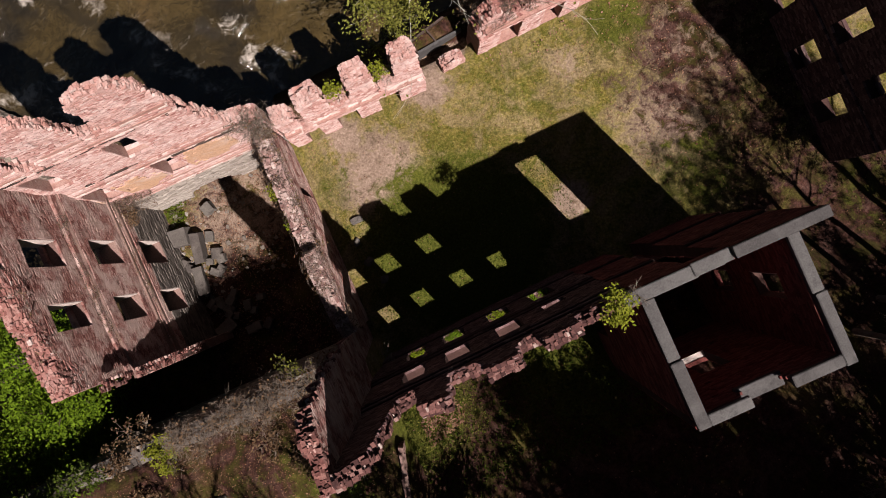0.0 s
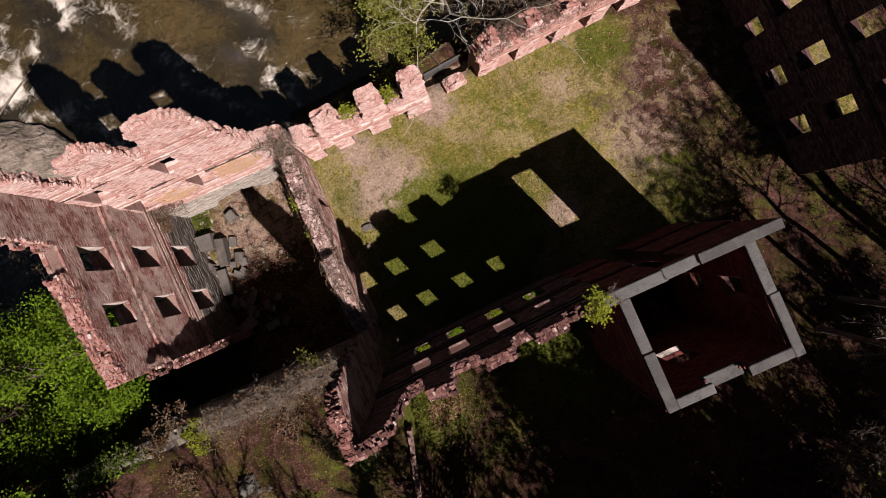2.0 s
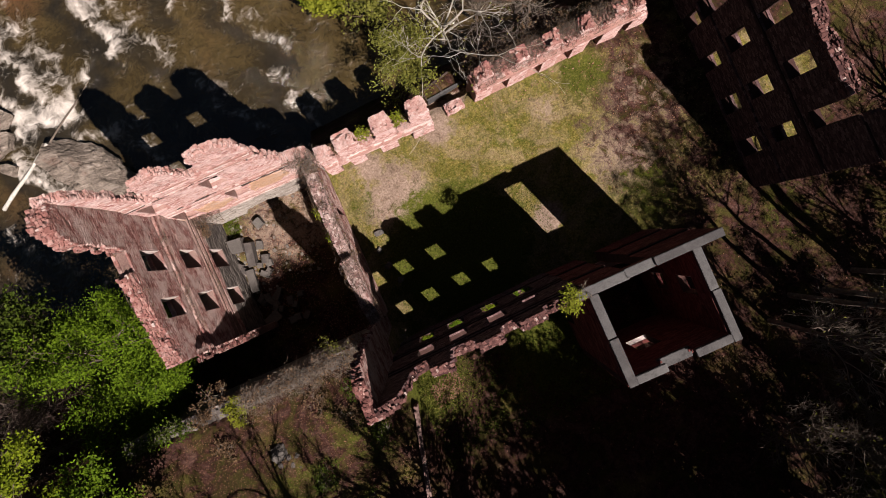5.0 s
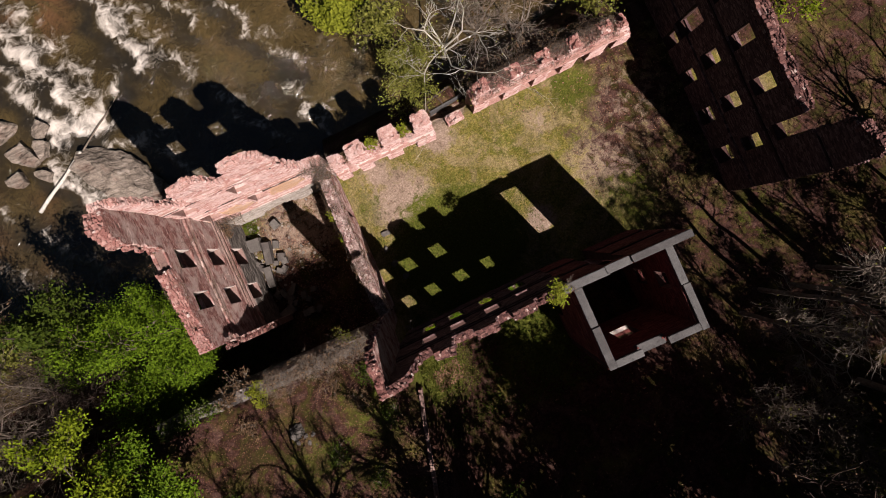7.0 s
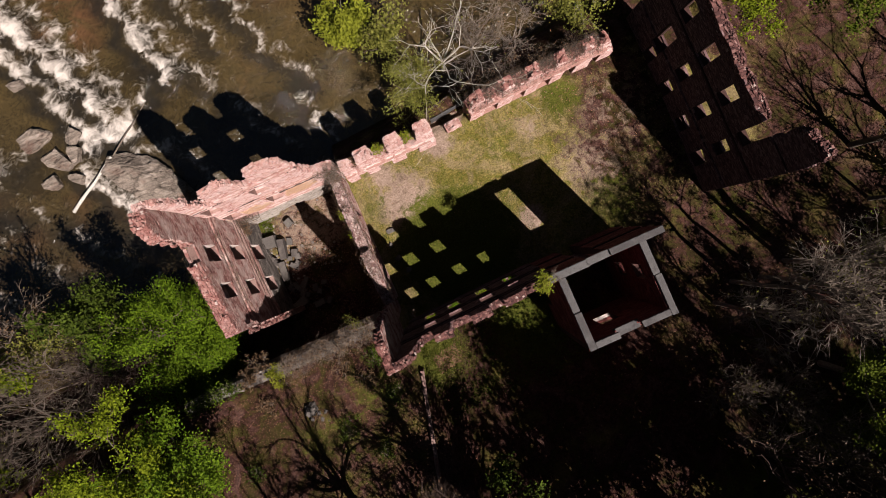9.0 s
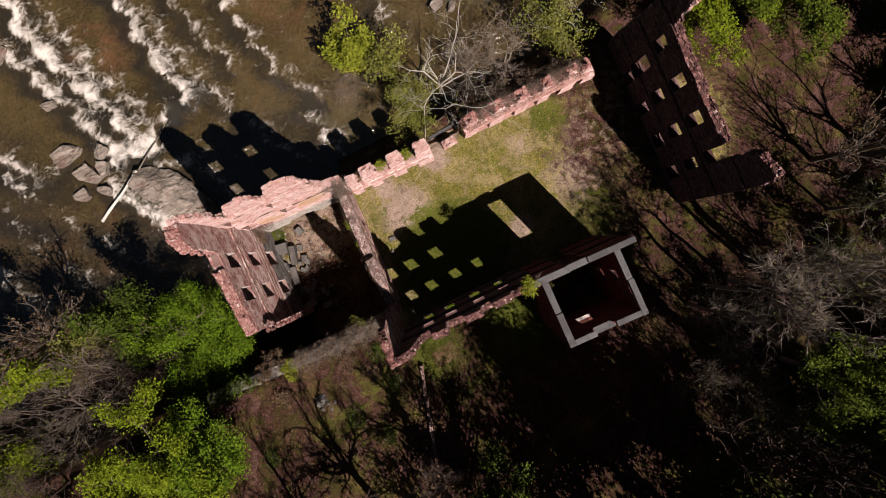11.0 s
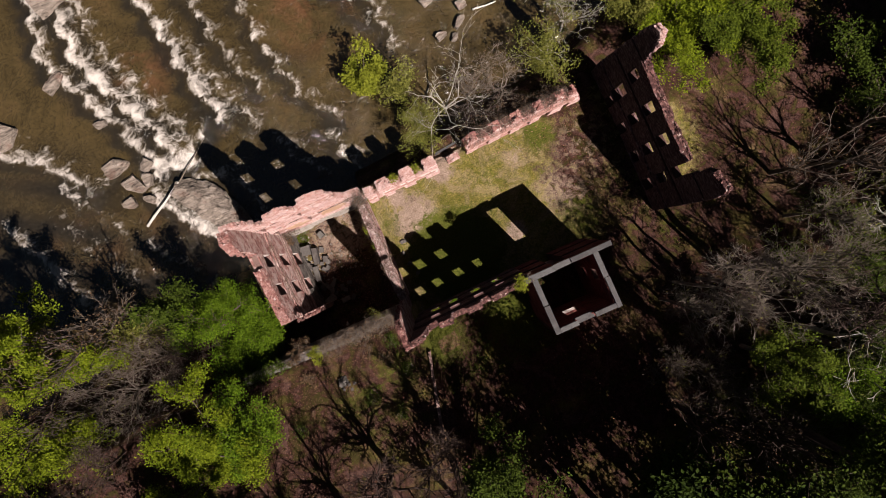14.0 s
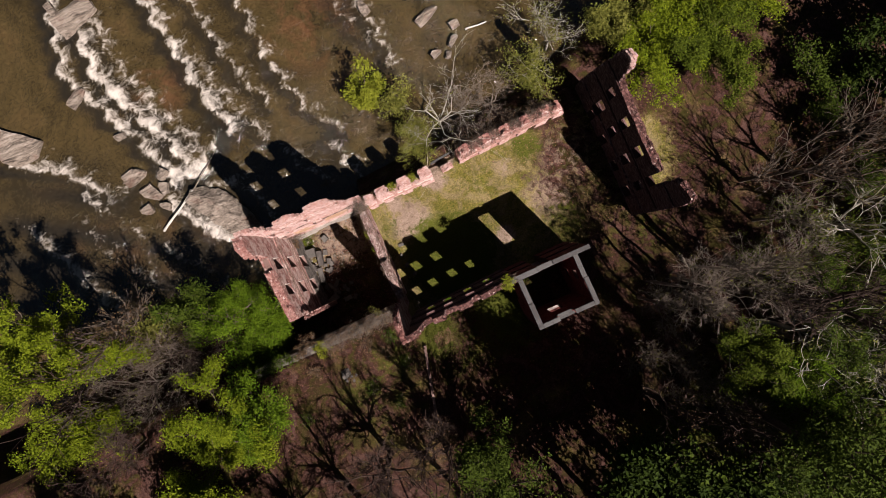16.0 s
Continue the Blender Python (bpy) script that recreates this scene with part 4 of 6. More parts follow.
Z0 = TOWER_TOP
cap_slab(9.95, 13.92, -4.82, -4.34, Z0 + 0.04, Z0 + 0.3)
cap_slab(8.25, 9.5, -4.84, -4.30, Z0 + 0.04, Z0 + 0.24)
cap_slab(5.4, 8.4, -4.9, -4.36, Z0 + 0.03, Z0 + 0.17)
cap_slab(9.46, 9.97, -4.85, -4.33, Z0 - 0.12, Z0 + 0.03)
cap_slab(12.0, 12.49, -7.2, -4.80, Z0 + 0.04, Z0 + 0.28)
cap_slab(12.08, 12.54, -10.2, -7.24, Z0 + 0.04, Z0 + 0.3)
cap_slab(6.01, 6.51, -7.4, -4.89, Z0 + 0.03, Z0 + 0.2)
cap_slab(6.02, 6.53, -10.2, -7.46, Z0 + 0.04, Z0 + 0.28)
cap_slab(6.54, 8.3, -10.2, -9.74, Z0 + 0.04, Z0 + 0.28)
cap_slab(8.1, 10.02, -10.21, -9.62, Z0 - 0.8, Z0 - 0.52)
cap_slab(10.0, 12.06, -10.16, -9.7, Z0 + 0.04, Z0 + 0.3)
# pale panels that brighten the tower's sunlit sills and jambs by colour
for lo, hi in (((12.04, -6.49, 3.9), (12.48, -6.44, 6.2)), ((12.04, -6.49, 8.3), (12.48, -6.44, 10.7)), ((12.04, -7.6, 8.26), (12.46, -6.5, 8.31)), ((8.25, -10.16, 5.58), (9.6, -9.7, 5.64))):
    part("limewashed_reveal", boxes_mesh("limewashed_reveal", [lo], [hi], M_LIME_AND_LIT, 0.01), tower, "tower window reveal coloured pale as sunlit")
tower_floor = boxes_mesh("tower_floor", [(6.55, -9.65, 0.2)], [(12.0, -4.9, 0.6)], M_MORTAR, 0)
part("floor", tower_floor, tower, "dirt and brick dust floor")


# ---- trees and shrubs ----
def tube(verts, faces, a, b, ra, rb, sides=5):
    d = (b - a)
    if d.length < 1e-4:
        return
    d.normalize()
    s = d.cross(Vector((0, 0, 1)) if abs(d.z) < 0.9 else Vector((1, 0, 0))).normalized()
    t = d.cross(s)
    i = len(verts)
    for c, r in ((a, ra), (b, rb)):
        for k in range(sides):
            w = 2 * math.pi * k / sides
            verts.append(c + (s * math.cos(w) + t * math.sin(w)) * r)
    for k in range(sides):
        j = (k + 1) % sides
        faces.append((i + k, i + j, i + sides + j, i + sides + k))


def grow(r, height, spread, levels, forks, lean=(0, 0), trunk_r=None, clear=0.35, stout=0.0):
    """Limbs of a tree as tapered tubes; returns trunk verts, faces and the twig ends."""
    verts, faces, ends = [], [], []
    trunk_r = trunk_r or height * 0.022

    def limb(p, d, length, rad, level):
        steps = 5 if level < 2 else 2
        for k in range(steps):
            d = (d + Vector((r.uniform(-1, 1), r.uniform(-1, 1), r.uniform(-0.5, 0.7))) * (0.13 if level == 0 else 0.27)).normalized()
            q = p + d * (length / steps)
            r2 = rad * (0.92 if level == 0 else (0.85 if level < 2 else 0.76))
            tube(verts, faces, p, q, rad, r2, 7 if level == 0 else (4 if level < 2 else 3))
            if level > 0 and level < levels and k < steps - 1 and r.random() < (0.4 if level < 2 else 0.75):
                branch(q, d, length * 0.6, r2 * 0.55, level + 1)
            p, rad = q, r2
        if level < levels:
            for _ in range(forks if level else forks + 2):
                branch(p, d, length * r.uniform(0.55, 0.85) * (spread if level == 0 else 1.0), rad * (r.uniform(0.5, 0.72) + stout), level + 1)
        else:
            ends.append(p)

    def branch(p, d, length, rad, level):
        w = r.uniform(0, 2 * math.pi)
        out = Vector((math.cos(w), math.sin(w), r.uniform(-0.05, 0.5)))
        limb(p, (d * 0.55 + out * 0.85).normalized(), length, max(rad, 0.006), level)

    limb(Vector((0, 0, -0.3)), Vector((lean[0], lean[1], 1)).normalized(), height * clear + 0.3, trunk_r, 0)
    return verts, faces, ends


def unit(a):
    return a / np.maximum(np.linalg.norm(a, axis=1, keepdims=True), 1e-9)


def across(d, rng):
    """Directions square to d, at random round it."""
    a = rng.normal(size=d.shape)
    return unit(a - d * (a * d).sum(1, keepdims=True))


def fork(d, side, low, high, rng):
    w = np.radians(rng.uniform(low, high, (len(d), 1)))
    return unit(d * np.cos(w) + side * np.sin(w))


def limbs(rng, height, clear, rad, depth, limbs_n=5, lean=(0, 0), long=1.0):
    """A tree that divides again and again: its tubes (from, to, two radii, level) and its ends."""
    p, d = np.array([(0.0, 0.0, -0.3)]), unit(np.array([(lean[0], lean[1], 1.0)]))
    ln, r = np.array([height * clear + 0.3]), np.array([rad])
    tubes = []
    for level in range(depth + 1):
        steps = 5 if level == 0 else (3 if level < 4 else 2)
        sides = []
        for k in range(steps):
            d = d + rng.normal(0, 0.05 if level == 0 else 0.15, d.shape)
            d[:, 2] += 0.06 if level < 3 else 0.02
            d = unit(d)
            q, r2 = p + d * (ln / steps)[:, None], r * (0.95 if level == 0 else 0.9)
            tubes.append((p, q, r, r2, level))
            p, r = q, r2
            if k < steps - 1 and (level > 0 or k >= 2):
                pick = rng.random(len(p)) < (0.9 if level == 0 else 0.55)
                sides.append((p[pick], d[pick], r[pick] * 0.55, ln[pick] * (0.55 if level == 0 else 0.62)))
        if level == depth:
            return tubes, p, d
        if level == 0:
            a = np.arange(limbs_n) * 2 * np.pi / limbs_n + rng.uniform(0, 6)
            side = np.stack([np.cos(a), np.sin(a), np.zeros(limbs_n)], 1)
            kids = [(np.repeat(p, limbs_n, 0), fork(np.repeat(d, limbs_n, 0), side, 18, 58, rng), np.repeat(r, limbs_n) * rng.uniform(0.45, 0.7, limbs_n), np.repeat(ln, limbs_n) * rng.uniform(0.6, 0.95, limbs_n))]
        else:
            side = across(d, rng)
            kids = [(p, fork(d, side, 10, 34, rng), r * 0.78, ln * long * rng.uniform(0.58, 0.84, len(p))), (p, fork(d, -side, 18, 46, rng), r * 0.66, ln * long * rng.uniform(0.5, 0.76, len(p)))]
        for sp, sd, sr, sl in sides:
            if len(sp):
                kids.append((sp, fork(sd, across(sd, rng), 32, 62, rng), sr, sl * rng.uniform(0.6, 1.0, len(sp))))
        p, d, r, ln = (np.concatenate([kid[k] for kid in kids]) for k in range(4))


def tubes_mesh(tubes, scale, thin):
    """All the tubes of a tree, thick ones with more sides."""
    vs, fs, n0 = [], [], 0
    for a, b, ra, rb, level in tubes:
        a, b = a * scale, b * scale
        sides = 8 if level == 0 else (5 if level < 3 else 3)
        d = unit(b - a)
        s = unit(np.cross(d, np.where(np.abs(d[:, 2:3]) < 0.9, (0.0, 0.0, 1.0), (1.0, 0.0, 0.0))))
        t = np.cross(d, s)
        w = np.arange(sides) * 2 * np.pi / sides
        ring = s[:, None, :] * np.cos(w)[None, :, None] + t[:, None, :] * np.sin(w)[None, :, None]
        v = np.concatenate([a[:, None, :] + ring * np.maximum(ra, thin)[:, None, None], b[:, None, :] + ring * np.maximum(rb, thin)[:, None, None]], 1)
        k = np.arange(sides)
        j = (k + 1) % sides
        f = np.stack([k, j, j + sides, k + sides], 1)[None] + (n0 + 2 * sides * np.arange(len(a)))[:, None, None]
        n0 += 2 * sides * len(a)
        vs.append(v.reshape(-1, 3))
        fs.append(f.reshape(-1, 4))
    return np.concatenate(vs), np.concatenate(fs)


def twigs_along(tubes, scale, count, length, rng, thick):
    """Fine twigs that leave the last branches at a slant, as thin tapered slivers."""
    deep = max(q[4] for q in tubes) - 1
    a = np.concatenate([q[0] for q in tubes if q[4] >= deep]) * scale
    b = np.concatenate([q[1] for q in tubes if q[4] >= deep]) * scale
    i = rng.integers(len(a), size=count)
    p = a[i] + (b[i] - a[i]) * rng.random((count, 1))
    d = unit(b[i] - a[i])
    d = fork(d, across(d, rng), 12, 55, rng)
    s = across(d, rng)
    ln = length * rng.uniform(0.4, 1.4, (count, 1))
    tri = np.stack([p - s * thick, p + s * thick, p + d * ln], 1)
    return tri.reshape(-1, 3), np.arange(3 * count).reshape(-1, 3)


def leaf_cloud(centres, radius, count, size, rng, flat=0.55):
    """Small leaf blades, each a bent quad, in clumps round the twig ends."""
    c = np.array([tuple(p) for p in centres])
    pick = c[rng.integers(len(c), size=count)]
    off = rng.normal(size=(count, 3))
    off *= (radius * rng.uniform(0.05, 1.25, (count, 1))) / np.linalg.norm(off, axis=1, keepdims=True)
    off[:, 2] *= flat
    p = pick + off
    a = rng.normal(size=(count, 3))
    a[:, 2] *= 0.5
    a /= np.linalg.norm(a, axis=1, keepdims=True)
    n = rng.normal(size=(count, 3)) + np.array((0, 0, 1.3))
    b = np.cross(n, a)
    b /= np.linalg.norm(b, axis=1, keepdims=True)
    s = size * rng.uniform(0.6, 1.4, (count, 1))
    quad = np.stack([p - a * s, p - b * s * 0.55, p + a * s, p + b * s * 0.55], 1)
    quad[:, 1, 2] += 0.15 * s[:, 0]
    quad[:, 3, 2] += 0.15 * s[:, 0]
    return quad.reshape(-1, 3), np.arange(4 * count).reshape(-1, 4)


def twig_cloud(centres, radius, count, length, rng, thick=0.012):
    """Fine twigs as thin tapered slivers fanning out round the branch ends."""
    c = np.array([tuple(p) for p in centres])
    p = c[rng.integers(len(c), size=count)] + rng.normal(size=(count, 3)) * radius * 0.55
    d = rng.normal(size=(count, 3)) + np.array((0, 0, 0.45))
    d /= np.linalg.norm(d, axis=1, keepdims=True)
    s = np.cross(d, rng.normal(size=(count, 3)))
    s /= np.linalg.norm(s, axis=1, keepdims=True)
    ln = length * rng.uniform(0.5, 1.5, (count, 1))
    tri = np.stack([p - s * thick, p + s * thick, p + d * ln], 1)
    return tri.reshape(-1, 3), np.arange(3 * count).reshape(-1, 3)


def tree(x, y, height, width, leaf=None, count=0, size=0.14, bark=None, label="", levels=4, forks=3, seed=1, z=None, group="trees", lean=(0, 0), clump=0.95, clear=0.35, flat=0.55, name="tree", rad=None, stout=0.0, twigs=0, thin=0.011, long=1.0, bole=0.0, twig=0.013):
    r, rng = random.Random(seed), np.random.default_rng(seed)
    z = float(land(x, y)) if z is None else z
    root = thing(name, label, "tree" if name == "tree" else "shrub", group, at=Matrix.Translation((x, y, z)))
    woody = name == "tree"
    if woody:
        trunk_r = (rad or height * 0.019) * (1 + stout)
        full = leaf is not None and count > 1000
        clump *= 0.9 if full else 1.0
        tubes, e, _ = limbs(rng, height, clear, trunk_r, 4 if full else levels + 1, 4 + seed % 3, lean, long)
        a = np.concatenate([q[1] for q in tubes])
    else:
        v, f, ends = grow(r, height, 1.0, levels, forks, lean, rad, clear, stout)
        a, e = np.array([tuple(q) for q in v]), np.array([tuple(q) for q in ends])
    # stand the crown over the foot, then fit the growth to the wanted height and width
    off = e[:, :2].mean(0) / max(e[:, 2].mean(), 0.1)
    slant = np.array(((1.0, 0.0, -off[0]), (0.0, 1.0, -off[1]), (0.0, 0.0, 1.0)))
    a, e = a @ slant.T, e @ slant.T
    sz = (height - bole - clump * 0.4) / max(e[:, 2].max(), 0.1)
    sxy = (width / 2 - clump * 0.5) / max(np.percentile(np.hypot(e[:, 0], e[:, 1]), 92), 0.1)
    sc = np.array((sxy, sxy, sz))
    if woody:
        tubes = [(q[0] @ slant.T, q[1] @ slant.T, *q[2:]) for q in tubes]
        if bole:
            up = np.array((0.0, 0.0, bole))
            tubes = [(q[0] * sc + up, q[1] * sc + up, *q[2:]) for q in tubes]
            foot = tubes[0][0]
            tubes.insert(0, (foot - up, foot, np.array([trunk_r * 1.25]), np.array([trunk_r]), 0))
            e, sc = e * sc + up, np.ones(3)
        part("trunk", mesh_of("trunk", *tubes_mesh(tubes, sc, thin), bark or M_BARK, True), root, "trunk and spreading limbs")
    else:
        part("trunk", mesh_of("trunk", a * sc, f, bark or M_BARK, True), root, "stems and twigs")
    if twigs:
        tv, tf = twigs_along(tubes, sc, twigs, 0.9, rng, twig) if woody else twig_cloud(e * sc, 0.4, twigs, 0.5, rng, 0.006)
        part("twig_crown", mesh_of("twig_crown", tv, tf, bark or M_BARK), root, "haze of fine bare twigs", "stuff")
    if leaf and count:
        lv, lf = leaf_cloud(e * sc, clump, int(count * (2.3 if count > 1000 else 1.0)), size, rng, flat)
        part("crown", mesh_of("crown", lv, lf, leaf), root, "crown of small leaves")
    return root


L_BARE = "leafless grey tree with many fine branches"
BARE = {}


def bare_tree(x, y, h, w, bark=None, label=L_BARE, seed=0, z=None):
    """Leafless trees with fine twigs: four grown once for each bark, then copied, turned and scaled."""
    bark = bark or M_TWIG
    key = (bark.name, seed % 4)
    z = float(land(x, y)) if z is None else z
    if key not in BARE:
        BARE[key] = tree(x, y, h, w, M_LEAF_PALE, 60, 0.09, bark, label=label, levels=5, thin=0.014, seed=500 + seed, z=z, clump=0.5, clear=0.3, rad=h * 0.011, twigs=1200, twig=0.009), h, w
        return BARE[key][0]
    src, h0, w0 = BARE[key]
    ob = copy_thing(src, pose(x, y, z, 0, 0, 77 * seed) @ Matrix.Diagonal((w / w0, w / w0, h / h0, 1)))
    return tagged(ob, label)


L_GREEN = "broad tree in fresh spring green leaf on the creek bank"
# west bank, in leaf
tree(-24.3, 3.6, 14.0, 9.5, M_LEAF_BANK, 12000, 0.085, label=L_GREEN, seed=11)
tree(-20.8, 1.6, 12.5, 7.0, M_LEAF_BANK, 7000, 0.085, label=L_GREEN, seed=12)
tree(-27.2, 6.2, 17.0, 5.5, M_LEAF_DEEP, 3500, label=L_GREEN, seed=13)
tree(-23.5, -1.9, 9.5, 6.5, M_LEAF_BANK, 6000, 0.085, label=L_GREEN, seed=14)
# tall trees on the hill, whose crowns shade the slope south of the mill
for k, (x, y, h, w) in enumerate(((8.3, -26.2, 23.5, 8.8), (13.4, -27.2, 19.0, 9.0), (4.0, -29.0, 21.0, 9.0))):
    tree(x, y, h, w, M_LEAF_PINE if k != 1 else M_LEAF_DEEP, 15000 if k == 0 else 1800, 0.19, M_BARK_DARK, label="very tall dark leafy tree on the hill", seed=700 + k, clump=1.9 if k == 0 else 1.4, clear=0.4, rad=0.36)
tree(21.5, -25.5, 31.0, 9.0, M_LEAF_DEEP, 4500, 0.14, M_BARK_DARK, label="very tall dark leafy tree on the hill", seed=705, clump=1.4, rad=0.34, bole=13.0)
# thin-leaved ones farther along it
for k, (x, y, h, w) in enumerate(((-3.2, -22.6, 20.0, 9.0), (-8.6, -22.8, 19.0, 9.0), (-4.4, -18.8, 18.0, 7.0))):
    tree(x, y, h, w, M_LEAF_DEEP, (2200, 1000, 5200)[k], 0.12, M_BARK_DARK, label="tall thin-leaved tree on the hill", seed=720 + k, clump=1.0, clear=0.36, rad=0.32, thin=0.035, levels=4)
# hill to the south-west, in leaf
tree(-28.5, -7.75, 9.5, 14.0, M_LEAF, 15000, 0.10, label="large tree in bright spring leaf on the hill", seed=15)
tree(-24.1, -6.8, 7.5, 8.0, M_LEAF_BANK, 6000, 0.10, label="tree in bright spring leaf on the hill", seed=16)
tree(-31.0, -14.0, 12.0, 9.0, M_LEAF, 8000, 0.12, label="tree in bright spring leaf on the hill", seed=17)
tree(-39.6, 7.0, 22.0, 10.5, M_LEAF, 13000, 0.12, label=L_GREEN, seed=18)
tree(-35.2, 7.6, 23.0, 9.0, M_LEAF_DRY, 950, 0.11, M_BARK, label="tall nearly leafless tree on the creek bank", seed=19, levels=4, thin=0.03, twigs=900)
tree(-33.8, 6.2, 13.0, 4.5, M_LEAF_PALE, 1600, 0.11, label="small pale yellow-leaved tree on the creek bank", seed=25)
tree(-44.5, -1.2, 17.0, 10.0, M_LEAF, 9000, 0.12, label=L_GREEN, seed=20)
tree(-44.0, 8.2, 27.0, 11.5, M_LEAF, 7000, label=L_GREEN, seed=21)
tree(-33.5, -16.0, 12.0, 12.0, M_LEAF, 6000, label="tree in spring leaf on the hill", seed=22)
tree(-46.0, -12.0, 12.0, 12.0, M_LEAF, 6000, label="tree in spring leaf on the hill", seed=23)
tree(-52.5, 9.2, 28.0, 12.0, M_LEAF_DEEP, 6000, label=L_GREEN, seed=24)
# bare ones among them
for k, (x, y, h, w) in enumerate(((-32.5, 2.6, 17.0, 9.0), (-36.2, 0.3, 18.0, 9.0), (-28.5, 2.7, 15.0, 7.5), (-40.8, 0.5, 16.0, 8.0), (-34.0, 5.0, 15.0, 8.0), (-38.0, -4.5, 12.0, 8.0), (-32.0, -1.6, 13.0, 8.0))):
    bare_tree(x, y, h, w, (M_BARK, M_BARK, M_BARK_DARK)[k % 3], seed=40 + k)
# creek bank north of the court
tree(-0.3, 21.6, 9.0, 5.0, M_LEAF_LIME, 3800, 0.15, label="small yellow-green tree standing in the creek", seed=61, z=-4.2, clump=0.8)
tree(2.6, 19.6, 8.0, 4.6, M_LEAF_PALE, 1200, 0.13, label="thin tree with sparse new leaves in the creek", seed=62, z=-4.0)
tree(2.9, 14.2, 6.6, 6.2, M_LEAF_PALE, 3400, 0.075, M_BARK_PALE, label="spreading tree with pale new leaves beside the broken wall", seed=63, z=-1.6, clump=0.8)
tree(6.4, 15.2, 10.5, 12.0, M_LEAF_PALE, 200, 0.09, M_BARK_PALE, label="bare white-barked tree leaning over the creek", levels=4, seed=64, z=-2.0)
tree(9.5, 16.0, 8.0, 9.0, M_LEAF_DRY, 300, 0.08, M_TWIG, label=L_BARE, levels=5, seed=65, z=-2.5)
tree(12.5, 15.0, 7.0, 8.0, M_LEAF_DRY, 300, 0.08, M_TWIG, label=L_BARE, levels=5, seed=66, z=-2.0)
tree(18.2, 15.6, 8.0, 7.5, M_LEAF_PALE, 1800, 0.11, M_BARK_PALE, label="bare pale tree with first leaves on the bank", levels=4, seed=67, z=-1.5)
tree(22.0, 18.2, 9.0, 7.5, M_LEAF_PALE, 500, 0.1, M_BARK_PALE, label="bare pale tree on the creek bank", levels=4, seed=68, z=-2.0)
tree(21.5, 21.5, 9.0, 7.5, M_LEAF_PALE, 500, 0.1, M_BARK_PALE, label="bare pale tree on the creek bank", levels=4, seed=69, z=-3.0)
# north-east wood
for k, (x, y, h, w, n) in enumerate(((32.0, 12.5, 8.5, 11.0, 9000), (36.6, 9.0, 9.5, 9.5, 10000), (42.0, 12.5, 9.5, 7.0, 3000), (28.6, 16.5, 7.5, 7.0, 4500), (36.0, 16.5, 9.0, 9.0, 6000))):
    tree(x, y, h, w, M_LEAF if k % 2 == 0 else M_LEAF_PALE if k == 3 else M_LEAF_WOOD, int(n * 1.5), 0.115, label="tree in fresh green leaf behind the ruin", seed=80 + k, levels=4)
for k, (x, y, h, w, n) in enumerate(((47.0, 2.0, 9.0, 8.0, 1400), (56.0, -16.0, 14.0, 12.0, 4500))):
    tree(x, y, h, w, M_LEAF_DEEP, int(n * 1.3), 0.135, label="dark green tree in the wood", seed=90 + k)
# south-east wood, mostly bare: the tall ones throw their shadows over the court
for k, (x, y, h, w, bole) in enumerate(((21.1, -12.4, 20.5, 7.6, 6.0), (23.4, -13.0, 20.5, 7.5, 6.0), (18.9, -13.4, 13.5, 5.5, 2.0), (25.9, -12.6, 25.0, 7.0, 9.0), (28.0, -16.2, 33.0, 11.0, 12.0), (29.4, -13.8, 16.0, 7.0, 2.0), (35.0, -10.8, 17.0, 8.0, 2.0), (33.8, -15.1, 14.0, 7.0, 2.0))):
    tree(x, y, h, w, M_LEAF_WOOD if k > 4 else M_LEAF_PALE, 980 if k > 4 else 120, 0.09, M_BARK_DARK if k == 4 else M_TWIG, label="grey tree with fine branches and first green leaves" if k > 4 else "leafless grey tree with many fine branches", levels=4, bole=bole, twig=0.012, seed=260 + k, clump=0.5, rad=0.36 if k == 4 else 0.17, clear=0.34, thin=0.034 if k == 4 else 0.022, twigs=3000 if k == 4 else 1600)
for k, (x, y, h, w) in enumerate(((18.8, -20.8, 9.0, 6.5), (20.2, -23.6, 10.5, 7.0), (21.6, -27.5, 10.5, 7.5), (15.5, -18.5, 9.0, 5.0))):
    tree(x, y, h, w, M_LEAF_PALE, 150, 0.09, M_BARK, label="slender leafless reddish-grey tree in the wood", levels=5, seed=110 + k, clump=0.5, rad=0.13, clear=0.25, thin=0.017, twigs=600)
for k, (x, y, h, w) in enumerate(((30.0, -21.2, 20.0, 11.0), (39.5, -13.5, 18.0, 9.0), (33.0, -25.5, 17.0, 9.0))):
    tree(x, y, h, w, M_LEAF_PALE, 400, 0.1, M_BARK_PALE, label="pale-barked tree with crooked bare limbs", levels=3, seed=300 + k, clump=0.6, rad=0.26, clear=0.3, thin=0.03, stout=0.15, twigs=300)
